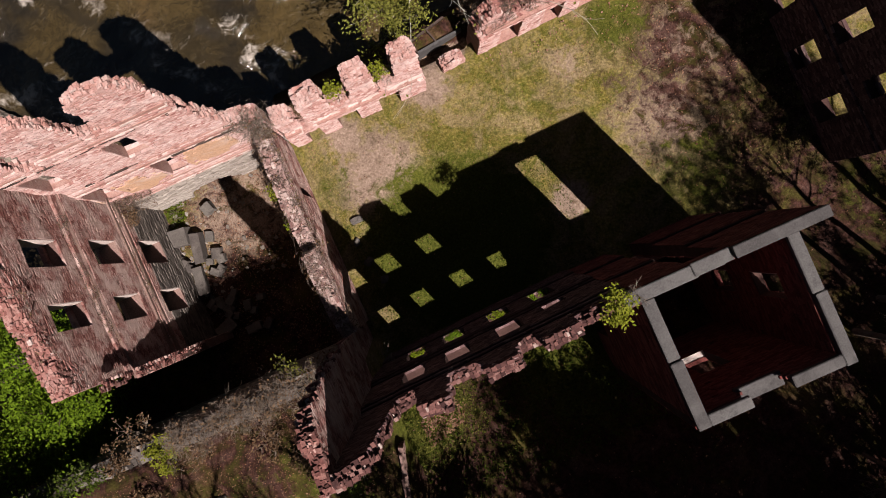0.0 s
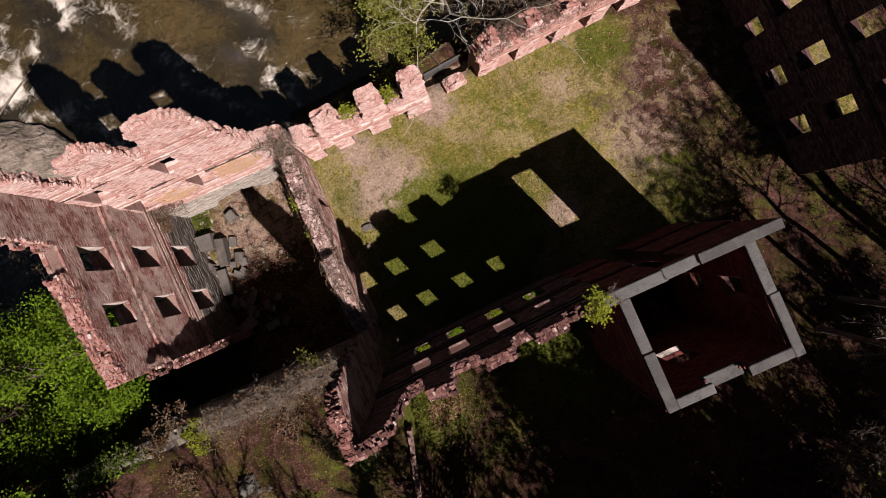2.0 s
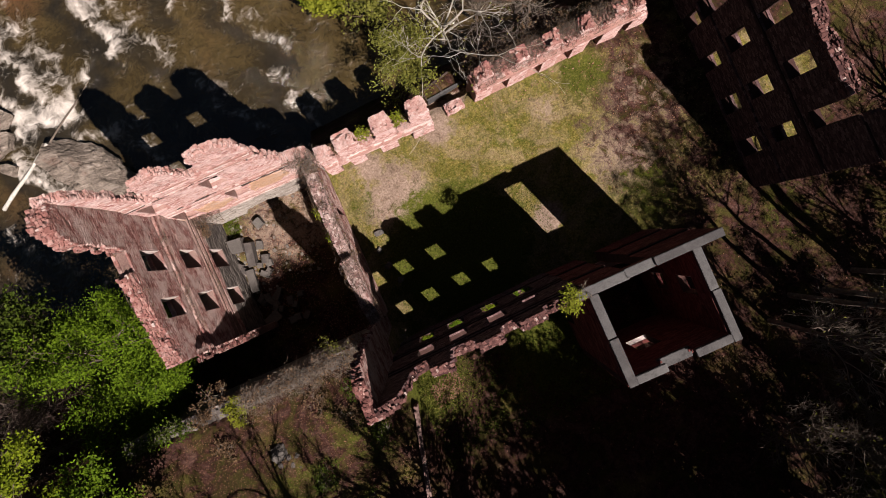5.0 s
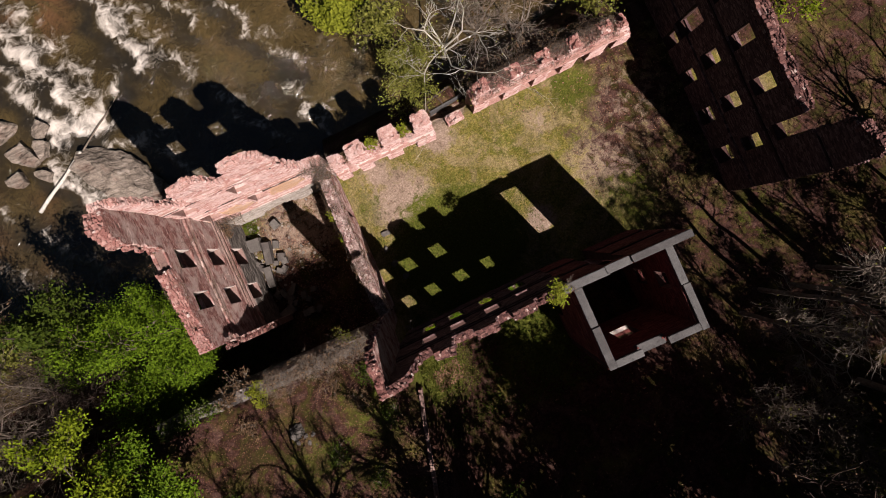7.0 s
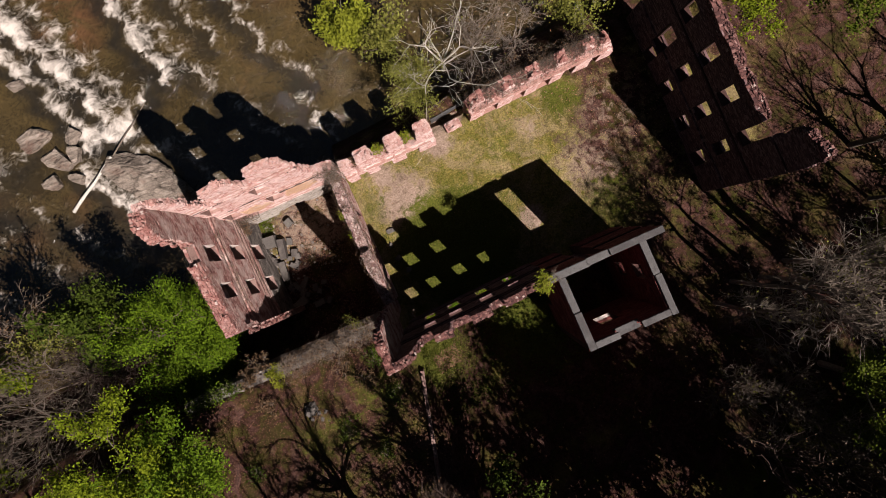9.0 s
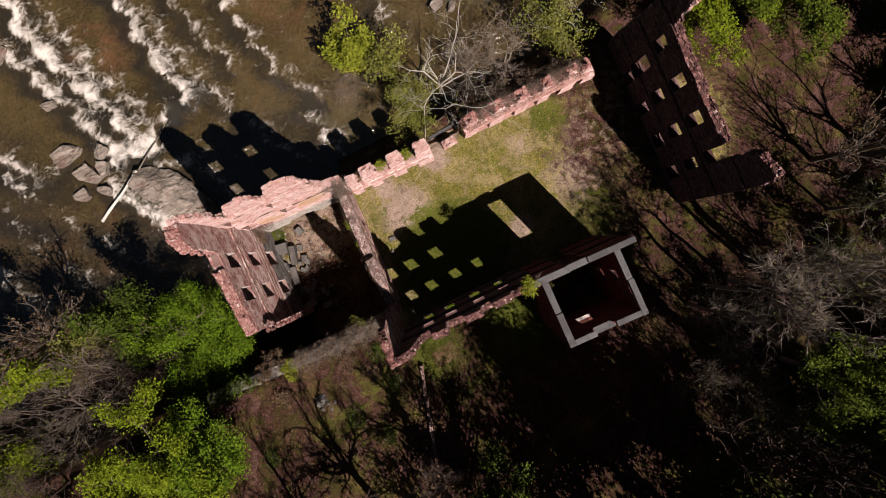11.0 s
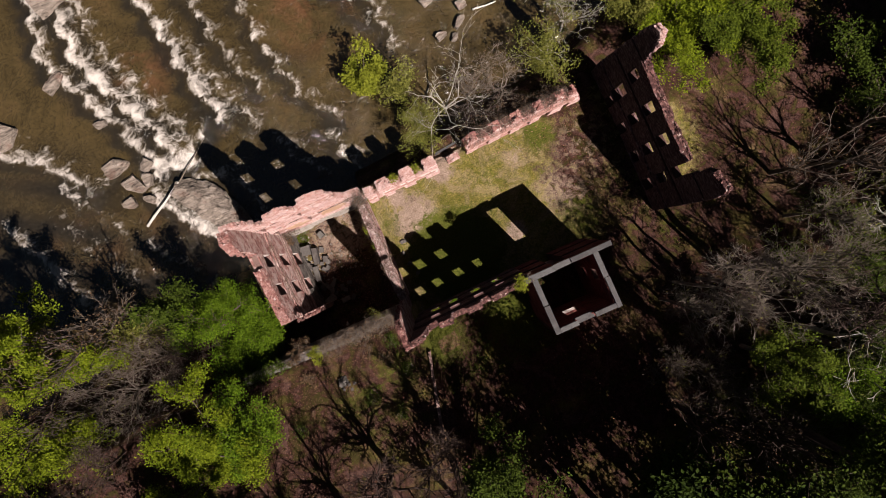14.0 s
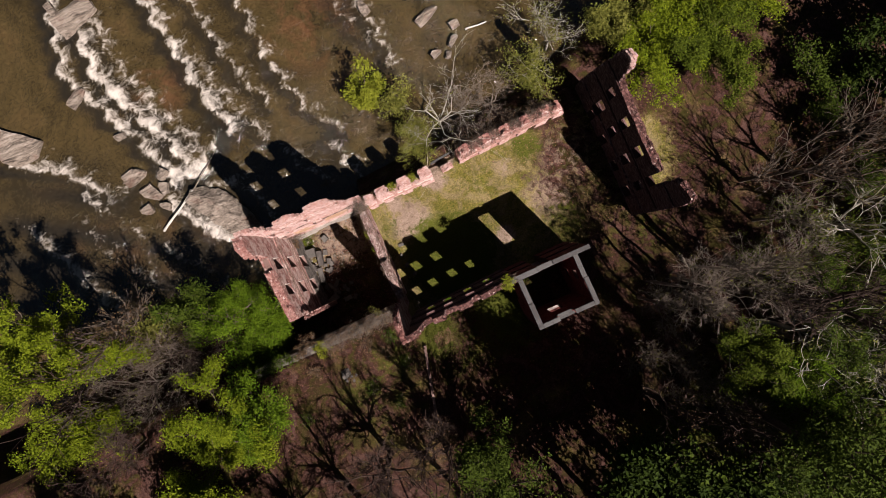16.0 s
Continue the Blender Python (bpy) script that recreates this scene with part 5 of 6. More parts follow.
# leafless trees whose limbs shade the east slope and the hill
for k, (x, y, h, w) in enumerate(((41.2, -7.9, 23.0, 10.0), (36.1, -6.1, 21.0, 9.0), (46.0, -5.0, 20.0, 10.0), (-42.5, 4.0, 24.0, 9.0), (-13.7, -16.5, 20.0, 10.0), (8.0, -28.0, 22.0, 9.0), (-18.5, -19.5, 19.0, 9.0), (1.5, -26.5, 20.0, 9.0), (-24.0, -21.0, 18.0, 9.0), (-7.6, -15.8, 17.0, 9.0), (14.5, -22.5, 20.0, 8.0), (19.0, -26.0, 20.0, 8.0), (23.5, -31.0, 20.0, 9.0), (28.5, -30.0, 18.0, 8.0), (34.0, -24.0, 18.0, 8.0))):
    tree(x, y, h, w, M_LEAF_DRY, 400, 0.075, M_BARK_DARK if k > 2 else M_BARK, label="leafless tree with heavy limbs", levels=3, seed=330 + k, clump=0.9, rad=0.32 if k > 2 else 0.26, clear=0.34, stout=0.1, thin=0.035 if k > 2 else 0.028, twigs=4200 if x < 0 and y < -12 else 300, long=1.2)
# green among them
for k, (x, y, h, w, n, lf) in enumerate(((24.0, -20.9, 15.0, 7.0, 6500, M_LEAF_WOOD), (26.8, -25.4, 14.0, 6.5, 5500, M_LEAF_BANK), (13.4, -30.5, 8.5, 7.0, 3000, M_LEAF_WOOD), (20.7, -34.6, 7.5, 9.0, 3500, M_LEAF_WOOD), (31.8, -30.9, 8.0, 8.0, 2500, M_LEAF_DEEP), (41.1, -15.9, 9.0, 6.0, 2000, M_LEAF_WOOD), (30.8, -22.8, 17.0, 8.5, 4200, M_LEAF_DEEP), (36.0, -26.5, 18.0, 10.0, 5000, M_LEAF_DEEP), (36.0, -19.0, 14.0, 9.0, 4200, M_LEAF_DEEP), (25.5, -31.0, 20.0, 9.0, 5000, M_LEAF_DEEP), (20.8, -31.5, 21.0, 9.0, 5000, M_LEAF_DEEP), (42.5, -20.5, 15.0, 9.0, 3800, M_LEAF_DEEP), (47.0, -2.5, 5.0, 4.5, 1400, M_LEAF_DEEP), (46.0, -11.5, 12.0, 9.0, 2200, M_LEAF_DEEP), (38.0, -30.0, 10.0, 9.0, 2500, M_LEAF_DEEP), (27.0, -36.0, 9.0, 10.0, 3000, M_LEAF_WOOD))):
    tree(x, y, h, w, lf, int(n * 1.5), 0.095, M_TWIG, label="tree in thin green leaf in the wood", seed=280 + k, clump=0.8, twigs=500)
# farther hill wood, added mostly unseen to close the view and shade the slope
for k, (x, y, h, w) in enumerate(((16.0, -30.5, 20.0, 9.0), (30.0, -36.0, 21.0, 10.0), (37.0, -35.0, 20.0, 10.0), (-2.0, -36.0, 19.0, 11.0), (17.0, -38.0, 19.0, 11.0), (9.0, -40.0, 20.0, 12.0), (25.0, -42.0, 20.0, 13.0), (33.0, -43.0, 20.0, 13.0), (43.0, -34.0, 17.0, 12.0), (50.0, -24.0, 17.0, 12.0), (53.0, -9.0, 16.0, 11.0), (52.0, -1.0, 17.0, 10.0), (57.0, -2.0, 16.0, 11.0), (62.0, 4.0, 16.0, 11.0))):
    tree(x, y, h, w, M_LEAF_PINE, 4500, 0.2, M_BARK_DARK, label="tall dark leafy tree added to shade the wooded hill", seed=140 + k, clump=1.3)
for k, (x, y, h, w) in enumerate(((-12.0, -28.0, 19.0, 9.0), (-19.0, -27.0, 18.0, 9.0), (-25.5, -26.0, 17.0, 9.0), (-31.0, -24.0, 15.0, 9.0), (44.0, -24.0, 14.0, 9.0), (50.0, -15.0, 15.0, 10.0))):
    bare_tree(x, y, h, w, M_BARK_DARK if x < 0 else M_TWIG, seed=160 + k)


def shrub(x, y, z, height, width, leaf, count, label, seed, size=0.07, levels=2, twigs=0):
    return tree(x, y, height, width, leaf, count, size, M_TWIG, label=label, levels=levels, forks=5, seed=seed, z=z, group="shrubs", clump=0.28, clear=0.12, name="shrub", rad=0.02, twigs=twigs)


BRAMBLE = "dry leafless brambles growing on broken masonry"
for k in range(11):
    shrub(-14.8 + 0.78 * k, -3.15 + 0.3 * math.sin(k * 2.1), 6.0, 2.5 + 0.7 * math.sin(k * 1.3), 2.0, M_LEAF_DRY, 120, BRAMBLE, 200 + k, levels=3, twigs=220)
shrub(-16.9, -2.4, 5.2, 1.6, 2.6, M_LEAF_DRY, 500, BRAMBLE, 215)
shrub(-16.0, -3.5, 6.0, 1.1, 2.0, M_LEAF_LIME, 900, "bright lime green bush on the retaining wall", 216)
shrub(-8.9, -2.4, 5.9, 1.1, 1.8, M_LEAF_PALE, 350, "bramble with first pale leaves on the wall", 217)
for k in range(7):
    shrub(-5.85 + 0.25 * math.sin(3 * k), 8.8 - 1.25 * k, 4.9 + 0.07 * k, 0.7, 1.3, M_LEAF_DRY, 70, BRAMBLE, 220 + k, levels=3)
shrub(-6.2, 9.3, 4.9, 1.9, 2.6, M_LEAF_DRY, 60, BRAMBLE, 230, levels=3, twigs=420)
shrub(-6.2, 5.9, 4.6, 0.9, 1.2, M_LEAF_LIME, 700, "lime green sapling growing out of the wall", 231)
shrub(-6.3, 4.2, 4.8, 0.6, 1.0, M_LEAF, 250, "green ivy on the broken wall", 232)
shrub(5.0, -4.6, 12.2, 1.3, 1.6, M_LEAF_LIME, 700, "lime green sapling growing on the wall top", 233)
shrub(5.9, -4.5, 12.3, 0.8, 1.4, None, 0, "dry twigs on the tower capping", 234)
for k, (x, y, z) in enumerate(((-4.2, 10.0, 2.4), (-1.9, 9.9, 3.4), (0.7, 9.9, 3.4))):
    shrub(x, y, z, 0.7, 1.2, M_LEAF_LIME if k else M_LEAF_DRY, 350, "small green plants rooted in the brickwork", 240 + k)
for k in range(9):
    shrub(7.4 + 1.35 * k, 11.3 + 0.3 * math.sin(3 * k), float(land(7.4 + 1.35 * k, 11.3)) + 0.3, 2.7, 2.6, M_LEAF_DRY, 250, "grey leafless bushes behind the low wall", 250 + k, twigs=320)
shrub(-14.4, 8.9, -3.0, 0.5, 1.6, M_LEAF_WOOD, 350, "weeds at the foot of the wall", 262)
shrub(-15.2, 8.7, 1.6, 1.0, 1.6, M_LEAF_DRY, 500, "dry creeper hanging in the wall corner", 263)


def vine_mat(label, p0, p1, width, heights, n, seed, drop=0.5, leaves=0):
    """Dead creeper lying along a wall top and hanging over its sides: thin stems, with a few dry leaves."""
    r, rng = random.Random(seed), np.random.default_rng(seed)
    v, f = [], []
    a, d = Vector((*p0, 0)), Vector((p1[0] - p0[0], p1[1] - p0[1], 0))
    side = Vector((-d.y, d.x, 0)).normalized()
    hu, hz = zip(*heights)
    spots = []
    for _ in range(n):
        u, s = r.random(), r.uniform(-0.5, 0.5)
        w = r.uniform(0, 2 * math.pi)
        q = None
        for k in range(r.randint(3, 6)):
            over = max(0.0, abs(s) - 0.5) * width
            p = a + d * u + side * (s * width)
            p.z = float(np.interp(u, hu, hz)) + 0.12 + 0.22 * r.random() - min(drop, 1.6 * over)
            if q is not None:
                tube(v, f, q, p, 0.010, 0.007, 3)
            q = p
            spots.append(p)
            u = min(1, max(0, u + math.cos(w) * 0.3 / d.length))
            s += math.sin(w) * 0.3 / width
            s = max(-0.85, min(0.85, s))
            w += r.uniform(-0.8, 0.8)
    root = thing("dead_creeper", label, "creeper")
    part("stem_mat", mesh_of("stem_mat", v, f, M_VINE), root, kind="stuff")
    if leaves:
        lv, lf = leaf_cloud(spots, 0.15, leaves, 0.05, rng, 0.6)
        part("dry_foliage", mesh_of("dry_foliage", lv, lf, M_LEAF_DRY), root, kind="stuff")
    return root


vine_mat("grey dead creeper matted over the cross wall", (-6.0, 9.0), (-6.0, -2.0), 0.75, [(0, 5.0), (0.3, 5.6), (0.55, 5.6), (0.6, 6.4), (0.85, 6.1), (1, 5.2)], 230, 801, 0.9, 500)
vine_mat("grey dead creeper over the retaining wall", (-18.0, -3.1), (-7.0, -3.1), 1.1, [(0, 5.8), (1, 6.3)], 260, 802, 1.2, 500)
vine_mat("dry creeper over the low creek wall", (6.6, 10.5), (18.6, 10.8), 1.1, [(0, 3.0), (0.2, 3.7), (0.5, 3.3), (0.9, 3.8), (1, 3.2)], 800, 803, 0.7, 1300)
vine_mat("dry creeper in the corner of the tall walls", (-15.6, 9.3), (-13.4, 9.3), 0.7, [(0, 2.6), (1, 1.8)], 90, 804, 1.0, 300)
vine_mat("dry creeper along the broken west wall", (-16.2, 1.0), (-16.2, 7.4), 0.7, [(0, 11.2), (1, 12.4)], 40, 805, 0.3, 120)
vine_mat("dry creeper on the ledge of the west wall", (-15.72, 1.2), (-15.72, 8.6), 0.3, [(0, 7.15), (1, 7.15)], 70, 806, 0.8, 200)
vine_mat("dry creeper on the ledge of the west wall", (-15.45, 1.6), (-15.45, 8.6), 0.3, [(0, 2.65), (1, 2.65)], 80, 807, 0.9, 200)
for k, (x, y, lf, lab) in enumerate(((-18.4, -3.0, M_LEAF_DRY, "dark leafless bush on the retaining wall"), (-19.8, -3.1, M_LEAF_DEEP, "low green bush on the retaining wall"), (-21.4, -3.0, M_LEAF_DEEP, "low green bush on the retaining wall"), (-22.8, -3.2, M_LEAF_DEEP, "low green bush on the retaining wall"),
                                     (-8.6, -5.2, M_LEAF_DEEP, "low green undergrowth on the hill"), (-9.8, -6.6, M_LEAF_DRY, "dry brown undergrowth on the hill"), (-11.2, -5.0, M_LEAF_DRY, "dry brown undergrowth on the hill"), (-8.2, -8.4, M_LEAF_DEEP, "low green undergrowth on the hill"),
                                     (-12.6, -9.6, M_LEAF_DEEP, "low green undergrowth on the hill"), (-17.8, -5.4, M_LEAF_DRY, "dry brown undergrowth on the hill"), (-20.5, -9.8, M_LEAF_DEEP, "low green undergrowth on the hill"), (-10.5, -12.0, M_LEAF_DEEP, "low green undergrowth on the hill"))):
    shrub(x, y, float(land(x, y - 0.4)), 1.0 if k < 4 else 0.6, 1.9, lf, 420, lab, 820 + k)
shrub(-4.6, -3.9, 4.6, 1.2, 2.0, None, 0, "leafless twigs in the wall corner", 840)


def sill_weeds(u0, u1, z, seed):
    """Low weeds rooted in the rubble of a window sill of the south wall."""
    rng = np.random.default_rng(seed)
    spots = [SOUTH_FRAME @ Vector((rng.uniform(u0 + 0.1, u1 - 0.1), rng.uniform(-0.30, 0.0), z + 0.05)) for _ in range(14)]
    root = thing("weed_tuft", "bright green weeds growing on a window sill", "weeds", "sill weeds", at=Matrix.Translation(spots[0]))
    lv, lf = leaf_cloud([p - spots[0] for p in spots], 0.16, 420, 0.045, rng, 0.5)
    part("foliage", mesh_of("foliage", lv, lf, M_LEAF_BANK if seed % 2 else M_LEAF), root)


for k, (u0, u1) in enumerate(((1.4, 2.5), (3.5, 4.7), (6.05, 7.25), (8.5, 9.7))):
    sill_weeds(u0, u1, 2.7, 850 + k)


# ---- rocks, log and rubble ----
def rock_mesh(name, size, mat, seed, cuts=10, boxy=0.5, rough=0.10, strata=0.0):
    """A worn stone: a box rounded by degrees, split along flat planes, layered and pitted."""
    bm = bmesh.new()
    bmesh.ops.create_cube(bm, size=2.0)
    bmesh.ops.subdivide_edges(bm, edges=bm.edges[:], cuts=cuts, use_grid_fill=True)
    r = random.Random(seed)
    planes = [(Vector((r.uniform(-1, 1), r.uniform(-1, 1), r.uniform(-0.2, 1))).normalized(), r.uniform(0.72, 1.0)) for _ in range(9 if boxy < 0.9 else 3)]
    off = Vector((r.uniform(0, 90), r.uniform(0, 90), r.uniform(0, 90)))
    big = max(size)
    for v in bm.verts:
        c = v.co.lerp(v.co.normalized() * 1.15, 1 - boxy)
        for n, d in planes:
            e = c.dot(n) - d
            if e > 0:
                c = c - n * e * 0.9
        w = Vector((c.x * size[0], c.y * size[1], c.z * size[2])) / 2
        q = w * (2.2 / big) + off
        k = rough * (noise.noise(q * 1.6) + 0.55 * noise.noise(q * 4.1) + 0.3 * noise.noise(q * 9.0))
        w += Vector((c.x * size[0], c.y * size[1], c.z * size[2])).normalized() * k * min(size) * 1.4
        if strata:
            s = (w.y * 0.8 + w.z) / strata
            w.z += 0.35 * strata * (math.floor(s + 0.6 * noise.noise(q * 1.1)) - s + 0.5) * 0.6
        v.co = w
    me = bpy.data.meshes.new(name)
    bm.to_mesh(me)
    bm.free()
    me.materials.append(mat)
    return me


def boulder(name, at, size, turn, seed, label, mat=None, cuts=8, amount=0.10, group="", tilt=(0, 0), boxy=0.55, strata=0.0):
    me = rock_mesh(name, size, mat or M_ROCK, seed, cuts, boxy, amount, strata)
    return thing(name, label, "rock", group, at=pose(*at, tilt[0], tilt[1], turn), data=me)


boulder("rock", (-22.2, 16.6, -2.9), (9.2, 3.7, 2.8), -59, 301, "large layered grey rock slab in the creek", cuts=26, amount=0.15, tilt=(5, 0), boxy=0.75, strata=0.6)
for k, (x, y, sx, sy, a) in enumerate(((-29.6, 46.6, 5.5, 3.4, 15), (-43.3, 34.4, 6.0, 4.0, -40), (-30.9, 25.2, 2.9, 1.6, 12), (-29.9, 22.4, 1.7, 2.6, 25), (-28.3, 22.2, 1.1, 1.7, -25), (-31.2, 20.6, 1.4, 1.1, 10), (-28.9, 20.2, 0.9, 1.3, 50), (-30.6, 30.6, 1.4, 1.0, 0), (-33.6, 37.2, 2.8, 1.4, 30), (3.6, 32.6, 1.2, 2.0, 20), (-27.8, 24.0, 1.5, 1.2, 40), (10.5, 28.5, 3.2, 1.2, 30), (9.6, 23.7, 1.3, 0.9, 20), (12.1, 24.3, 1.6, 0.8, 35), (11.0, 22.8, 0.9, 0.7, 60), (13.2, 26.0, 1.2, 0.9, 10), (-31.9, 48.0, 1.0, 2.4, 10))):
    boulder("rock", (x, y, -3.45), (sx, sy, 1.5), a, 310 + k, "tan angular rock slab standing out of the rapids", group="creek rocks", cuts=12, amount=0.06, boxy=0.97, strata=0.25)


def log(a, b, ra, rb, mat, label):
    a, b = Vector(a), Vector(b)
    v, f = [], []
    r = random.Random(5)
    n = 9
    pts = [a.lerp(b, k / n) + Vector((0, 0, 0.04 * math.sin(k * 0.9))) + Vector((r.uniform(-0.03, 0.03), r.uniform(-0.03, 0.03), 0)) for k in range(n + 1)]
    d = (b - a).normalized()
    s = d.cross(Vector((0, 0, 1))).normalized()
    up = s.cross(d)
    for k, p in enumerate(pts):
        rad = (ra + (rb - ra) * k / n) * r.uniform(0.9, 1.12)
        for q in range(9):
            w = 2 * math.pi * q / 9
            v.append(p + (s * math.cos(w) + up * math.sin(w)) * rad)
    for k in range(n):
        for q in range(9):
            f.append((9 * k + q, 9 * k + (q + 1) % 9, 9 * k + 9 + (q + 1) % 9, 9 * k + 9 + q))
    f += [tuple(range(9))[::-1], tuple(range(9 * n, 9 * n + 9))]
    return thing("driftwood_log", label, "log", data=mesh_of("driftwood_log", v, f, mat, True))


log((-30.4, 17.4, -3.0), (-24.6, 20.3, -1.9), 0.17, 0.12, M_LOG, "long bleached driftwood log caught on the rock")
log((-24.5, 20.45, -2.2), (-19.6, 24.9, -3.7), 0.08, 0.035, M_BARK, "thin brown end of a fallen trunk in the creek")
log((14.2, 24.9, -3.3), (17.0, 24.6, -3.1), 0.13, 0.08, M_LOG, "short pale driftwood log stranded in the shallows")

# squared blocks fallen on the pit floor
def hewn_block(x, y, z, sx, sy, sz, turn, seed):
    """A squared block with chipped edges and slightly skewed faces."""
    r = random.Random(seed)
    bm = bmesh.new()
    bmesh.ops.create_cube(bm, size=1.0)
    for v in bm.verts:
        v.co = Vector((v.co.x * sx * r.uniform(0.9, 1.06), v.co.y * sy * r.uniform(0.93, 1.05), v.co.z * sz * r.uniform(0.9, 1.05)))
    bmesh.ops.subdivide_edges(bm, edges=bm.edges[:], cuts=3, use_grid_fill=True)
    for v in bm.verts:
        q = v.co * 2.3 + Vector((seed, 0, 0))
        v.co += Vector((noise.noise(q), noise.noise(q + Vector((9, 0, 0))), noise.noise(q + Vector((0, 9, 0))))) * 0.045
    bmesh.ops.bevel(bm, geom=[e for e in bm.edges if len(e.link_faces) == 2 and e.calc_face_angle() > 0.8], offset=0.03, segments=1, affect="EDGES")
    me = bpy.data.meshes.new("stone_block")
    bm.to_mesh(me)
    bm.free()
    me.materials.append(M_BLOCK)
    thing("stone_block", "squared grey stone block fallen among rubble", "stone block", "fallen blocks", at=pose(x, y, z, r.uniform(-5, 5), r.uniform(-5, 5), turn), data=me)


for k, (x, y, z, sx, sy, sz, a) in enumerate(((-14.75, 7.3, -2.55, 1.4, 1.15, 1.0, -8), (-13.9, 6.3, -2.6, 0.62, 1.95, 0.9, -13), (-14.6, 4.3, -2.65, 0.6, 1.8, 0.8, -6), (-12.4, 8.3, -2.7, 0.7, 0.65, 0.7, 18), (-13.1, 6.7, -2.9, 0.5, 0.7, 0.35, -20), (-14.4, 1.0, -2.75, 1.3, 0.8, 0.6, 20))):
    hewn_block(x, y, z, sx, sy, sz, a, 340 + k)
block_rng = random.Random(12)
for k in range(26):
    cx, cy, far = ((-14.0, 2.2, 0.9), (-15.0, 5.7, 0.4), (-12.9, 0.9, 1.3), (-13.4, 5.0, 0.8))[0 if k < 8 else 1 if k < 11 else 2 if k < 20 else 3]
    hewn_block(cx + block_rng.uniform(-far, far), cy + block_rng.uniform(-0.8, 0.8) * max(far, 0.8), -2.8 + block_rng.uniform(-0.05, 0.12), block_rng.uniform(0.35, 0.75), block_rng.uniform(0.35, 0.6), block_rng.uniform(0.35, 0.6), block_rng.uniform(0, 90), 360 + k)
# flat slabs by the gap in the creek wall
def straight_bar(name, p0, p1, width, z0, z1, mat, parent=None, label="", seed=0):
    """A board or slab between two points in plan, its edges slightly worn."""
    fm = wall_frame(p0, p1)
    n = stretch(p0, p1)
    bm = bmesh.new()
    bmesh.ops.create_cube(bm, size=1.0)
    for v in bm.verts:
        v.co = Vector((n / 2 + v.co.x * n, v.co.y * width, (z0 + z1) / 2 + v.co.z * (z1 - z0)))
    bmesh.ops.subdivide_edges(bm, edges=bm.edges[:], cuts=3, use_grid_fill=True)
    for v in bm.verts:
        q = v.co * 1.9 + Vector((seed, 0, 0))
        v.co += Vector((noise.noise(q), noise.noise(q + Vector((9, 0, 0))), noise.noise(q + Vector((0, 9, 0))))) * 0.025
    bm.transform(fm)
    me = bpy.data.meshes.new(name)
    bm.to_mesh(me)
    bm.free()
    me.materials.append(mat)
    return me if parent is None else part(name, me, parent, label)


thing("concrete_kerb", "grey concrete kerb wall in the gap of the creek wall", "kerb", data=straight_bar("concrete_kerb", (3.3, 11.02), (6.15, 11.27), 0.16, -1.8, 0.06, M_CAP))
edging = thing("timber_edging", "dark timber edging round a bare dirt terrace", "timber edging")
for p0, p1 in (((2.95, 11.75), (5.5, 12.35)), ((4.3, 12.0), (4.55, 11.2)), ((3.2, 11.7), (3.3, 11.05))):
    straight_bar("board", p0, p1, 0.1, -0.12, 0.06, M_ROTTEN, edging)
boulder("stone_slab", (18.6, 12.6, -0.5), (2.2, 1.8, 0.6), 12, 362, "flat brown stone slab at the wall end", M_BLOCK, 6, 0.04, boxy=0.95)
boulder("rock", (-14.8, -7.0, 6.5), (1.1, 0.9, 0.7), 20, 363, "dark boulder on the leaf-covered hill", M_BLOCK, 7, 0.12)
for k in range(7):
    boulder("rock", (-14.2 + 0.4 * math.cos(k * 2.3) * k * 0.5, -8.0 + 0.5 * math.sin(k * 1.7), 6.4), (0.42, 0.36, 0.3), 30 * k, 370 + k, "small grey rock in a pile on the hill", M_BLOCK, 4, 0.12, "hill rock pile")
for k, (x, y) in enumerate(((-3.9, 3.6), (-4.2, 1.1), (-3.8, -0.2), (-4.4, 2.4))):
    boulder("stone_block", (x, y, 0.12), (0.7 - 0.1 * k, 0.45, 0.3), 35 * k, 380 + k, "pale stone block lying in the grass", M_BLOCK, 4, 0.08, "court blocks", boxy=0.85)

# small broken bricks scattered along the foot of the creek wall
rr = np.random.default_rng(3)
lo, hi = [], []
for k in range(150):
    x = rr.uniform(-4.8, 20.0)
    y = 8.8 + (0.5 if x > 6 else 0) - abs(rr.normal()) * 0.55
    s = rr.uniform(0.012, 0.035)
    lo.append((x - s * rr.uniform(0.6, 1.6), y - s, -0.02))
    hi.append((x + s * rr.uniform(0.6, 1.6), y + s, s))
thing("brick_rubble", "loose pink brick fragments in the grass below the wall", "rubble", kind="stuff", data=boxes_mesh("brick_rubble", lo, hi, M_TOP, 0.015, spin=0.5))


lo, hi = [], []
for k in range(260):
    x, y = rr.uniform(-15.3, -9.0), rr.uniform(3.0, 9.4)
    if x < -13.0 or rr.random() < 0.3:
        s = rr.uniform(0.03, 0.11)
        lo.append((x - s * rr.uniform(0.7, 1.5), y - s * rr.uniform(0.7, 1.5), -3.05))
        hi.append((x + s, y + s, -3.0 + s * rr.uniform(0.5, 1.0)))
thing("stone_rubble", "broken stones and brick bits on the pit floor", "rubble", kind="stuff", data=boxes_mesh("stone_rubble", lo, hi, M_STONE, 0.03, spin=0.4))


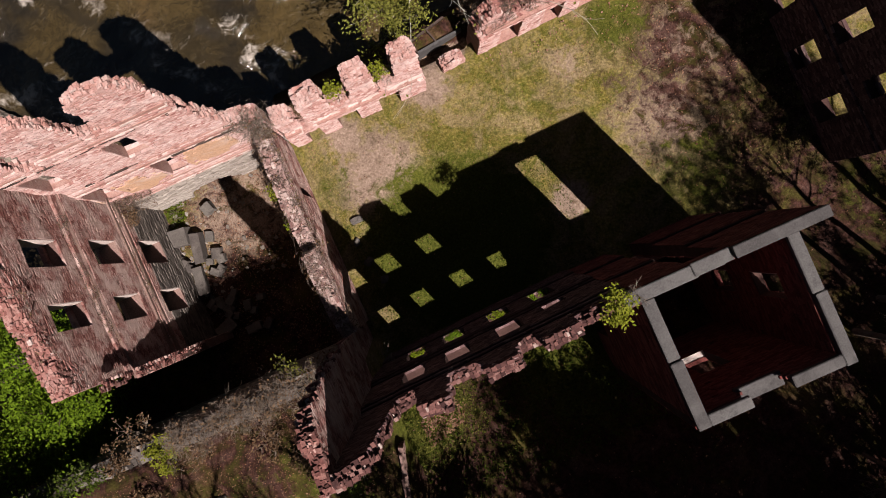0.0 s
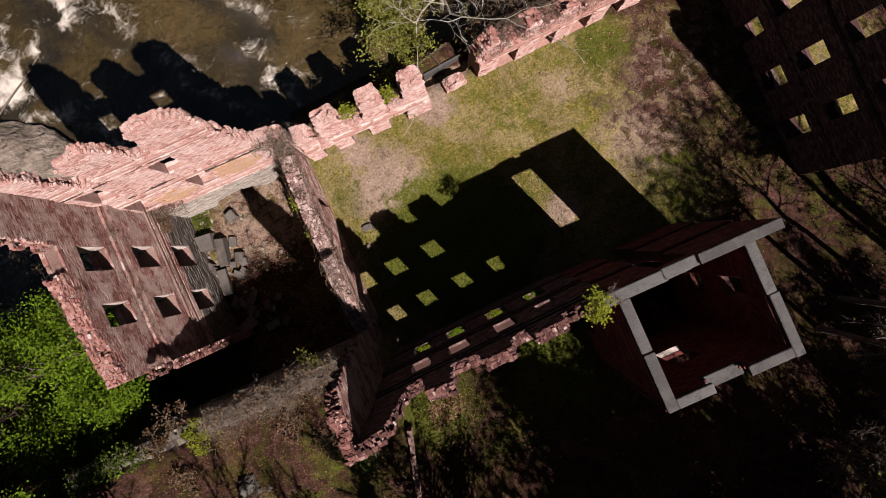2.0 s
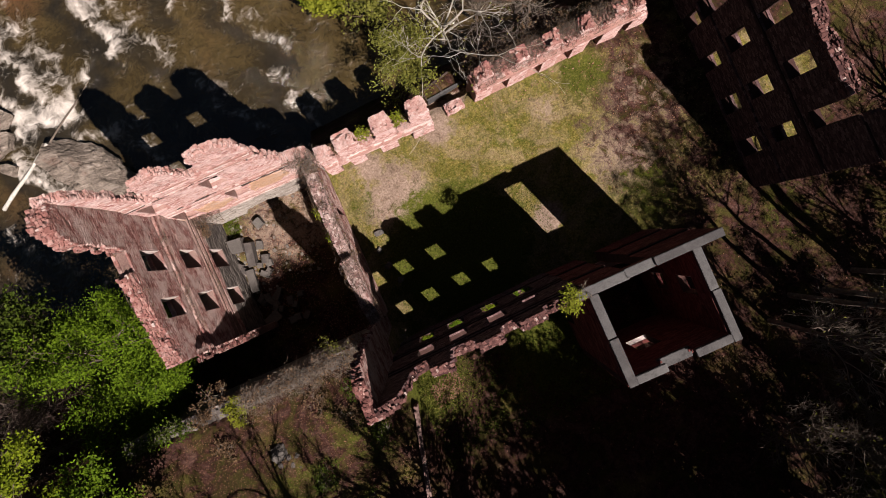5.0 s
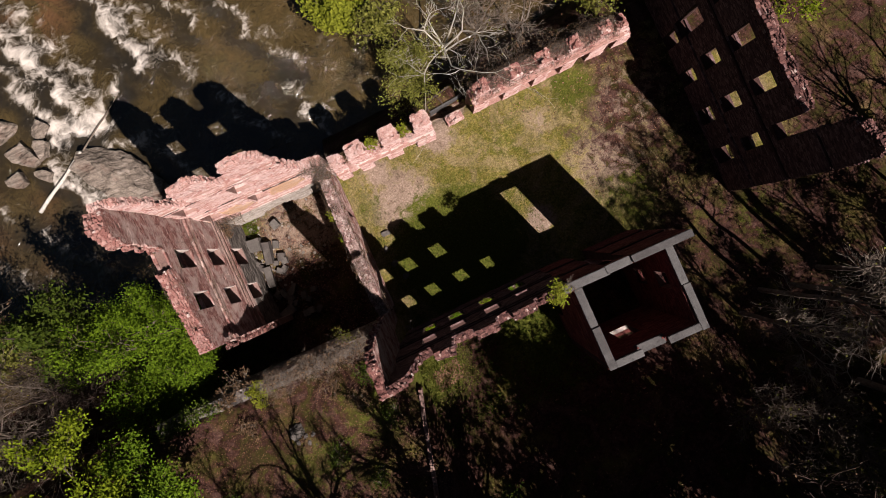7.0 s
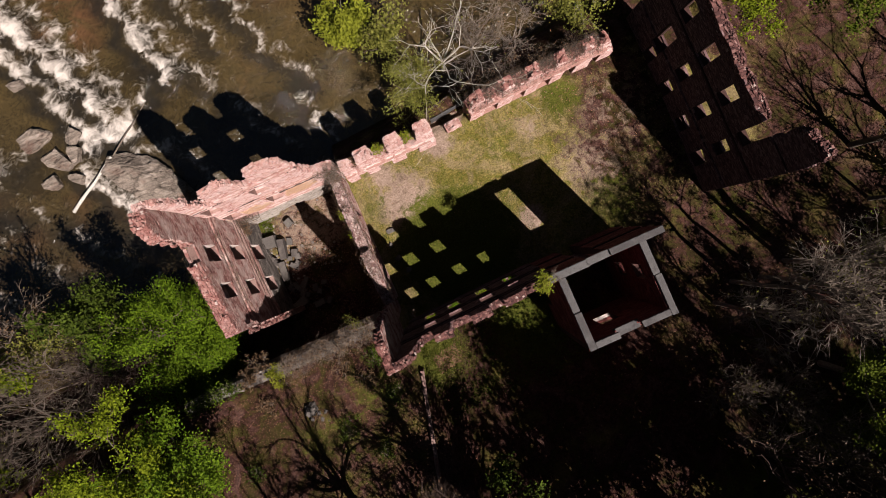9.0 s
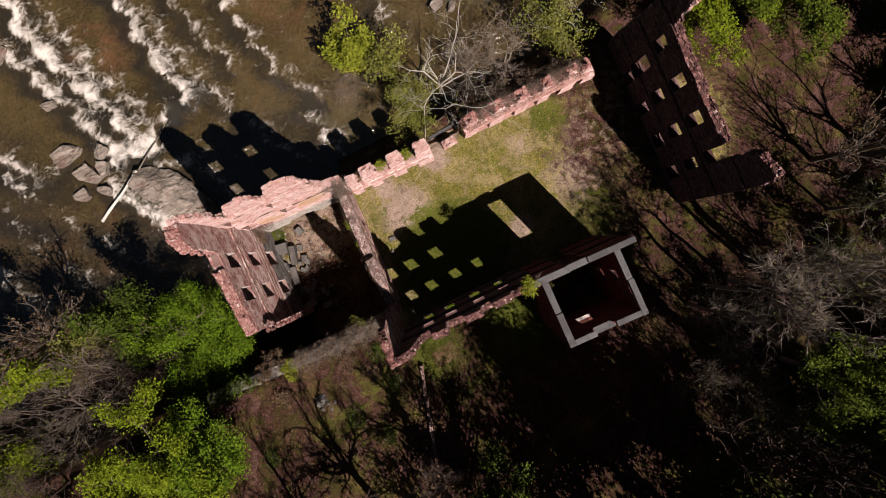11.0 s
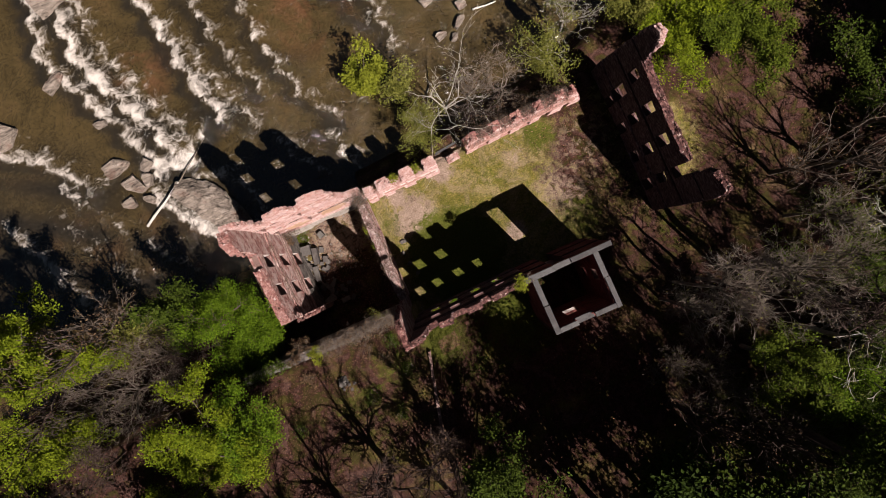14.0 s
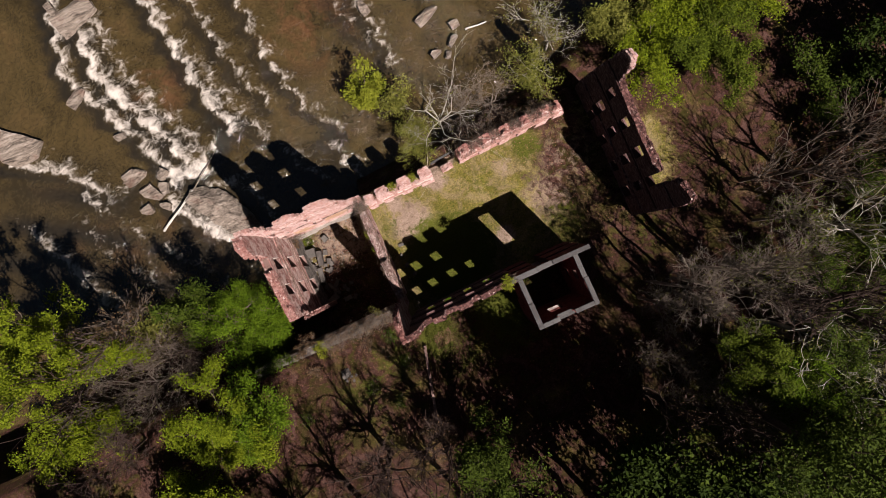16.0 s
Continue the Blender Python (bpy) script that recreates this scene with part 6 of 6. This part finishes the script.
# ---- loose cover on the ground ----
def scatter(name, label, category, n, region, size, mat, seed, lift=0.02, upright=False):
    """Fallen leaves or grass blades strewn over a stretch of ground, as one piece of stuff."""
    g = np.random.default_rng(seed)
    x, y = g.uniform(region[0], region[1], n), g.uniform(region[2], region[3], n)
    keep = np.array([region[4](a, c) for a, c in zip(x, y)]) if len(region) > 4 else np.ones(n, bool)
    x, y = x[keep], y[keep]
    z = land(x, y) + lift
    n = len(x)
    s = size * g.uniform(0.6, 1.5, n)
    w = g.uniform(0, 2 * math.pi, n)
    a = np.stack([np.cos(w), np.sin(w), g.uniform(-0.35, 0.35, n)], 1) * s[:, None]
    c = np.stack([-np.sin(w), np.cos(w), g.uniform(-0.35, 0.35, n)], 1) * (0.6 * s)[:, None]
    p = np.stack([x, y, z], 1)
    if upright:
        top = p + np.stack([g.normal(0, 0.5, n) * s, g.normal(0, 0.5, n) * s, s * g.uniform(0.5, 1.2, n)], 1)
        quad = np.stack([p - c * 0.5, p + c * 0.5, top + c * 0.2, top - c * 0.2], 1)
    else:
        quad = np.stack([p - a, p - c, p + a, p + c], 1)
        quad[:, :, 2] += 0.04
    return thing(name, label, category, kind="stuff", data=mesh_of(name, quad.reshape(-1, 3), np.arange(4 * n).reshape(-1, 4), mat))


M_FALLEN = leaf_material("fallen_leaves", (0.050, 0.0175, 0.0100), (0.150, 0.085, 0.055))
M_BLADE_FRESH = leaf_material("fresh_grass_blades", (0.045, 0.050, 0.0060), (0.130, 0.125, 0.030))
M_BLADE = leaf_material("grass_blades", (0.040, 0.040, 0.0060), (0.105, 0.092, 0.022))
scatter("fallen_leaves", "brown fallen leaves on the hillside", "leaves", 6000, (-34, 45, -30, 14, lambda a, c: (c < -5.8 or a > 24.3) and c < 14), 0.05, M_FALLEN, 401)
scatter("fallen_leaves", "pale and brown leaves strewn over the hill by the mill", "leaves", 12000, (-24, -6.2, -20, -4.2), 0.028, M_FALLEN, 410)
scatter("fallen_leaves", "brown fallen leaves on the pit floor", "leaves", 3500, (-15.6, -6.5, -2.6, 10.4), 0.05, M_FALLEN, 402)
scatter("fallen_leaves", "a few dry leaves strewn over the court", "leaves", 1000, (-5, 22.5, -4, 9), 0.04, M_FALLEN, 403)
scatter("grass_tufts", "short yellow-green grass in the court", "grass", 42000, (-5, 20, -4.2, 9.0, lambda a, c: c > 3.5 and float(cover(a, c)[0]) < 0.25 and noise.noise(Vector((a * 0.7, c * 0.7, 1.0))) + 0.5 * noise.noise(Vector((a * 2.1, c * 2.1, 5.0))) > -0.12), 0.055, M_BLADE, 404, 0.0, True)
# blades within the mill's shadow, given a deeper green to darken it
scatter("grass_tufts", "court grass coloured darker to deepen the shade of the mill", "grass", 14000, (-5, 8, -4.2, 3.5), 0.07, M_LEAF_DEEP, 409, 0.0, True)
scatter("grass_tufts", "rough green grass south of the mill", "grass", 9000, (-5.5, 9, -13, -5.6), 0.13, M_LEAF_DEEP, 405, 0.0, True)
scatter("grass_tufts", "sunlit green grass by the south-west corner of the mill", "grass", 16000, (-5.9, -1.2, -10.8, -5.6, lambda a, c: math.hypot(a + 3.6, 0.8 * (c + 8.0)) < 1.9 + 0.5 * math.sin(2.3 * a) + 0.4 * math.sin(3.1 * c)), 0.065, M_BLADE_FRESH, 406, 0.0, True)
scatter("fallen_leaves", "red-brown fallen leaves in the grass by the mill corner", "leaves", 500, (-4.6, -2.6, -9.0, -7.4), 0.06, M_FALLEN, 407)
scatter("fallen_leaves", "red-brown fallen leaves over the east end of the court", "leaves", 900, (11.5, 22.6, -4.0, 9.4, lambda a, c: noise.noise(Vector((a * 0.5, c * 0.5, 4.0))) + 0.12 * (a - 15.0) > -0.1), 0.055, M_FALLEN, 408)
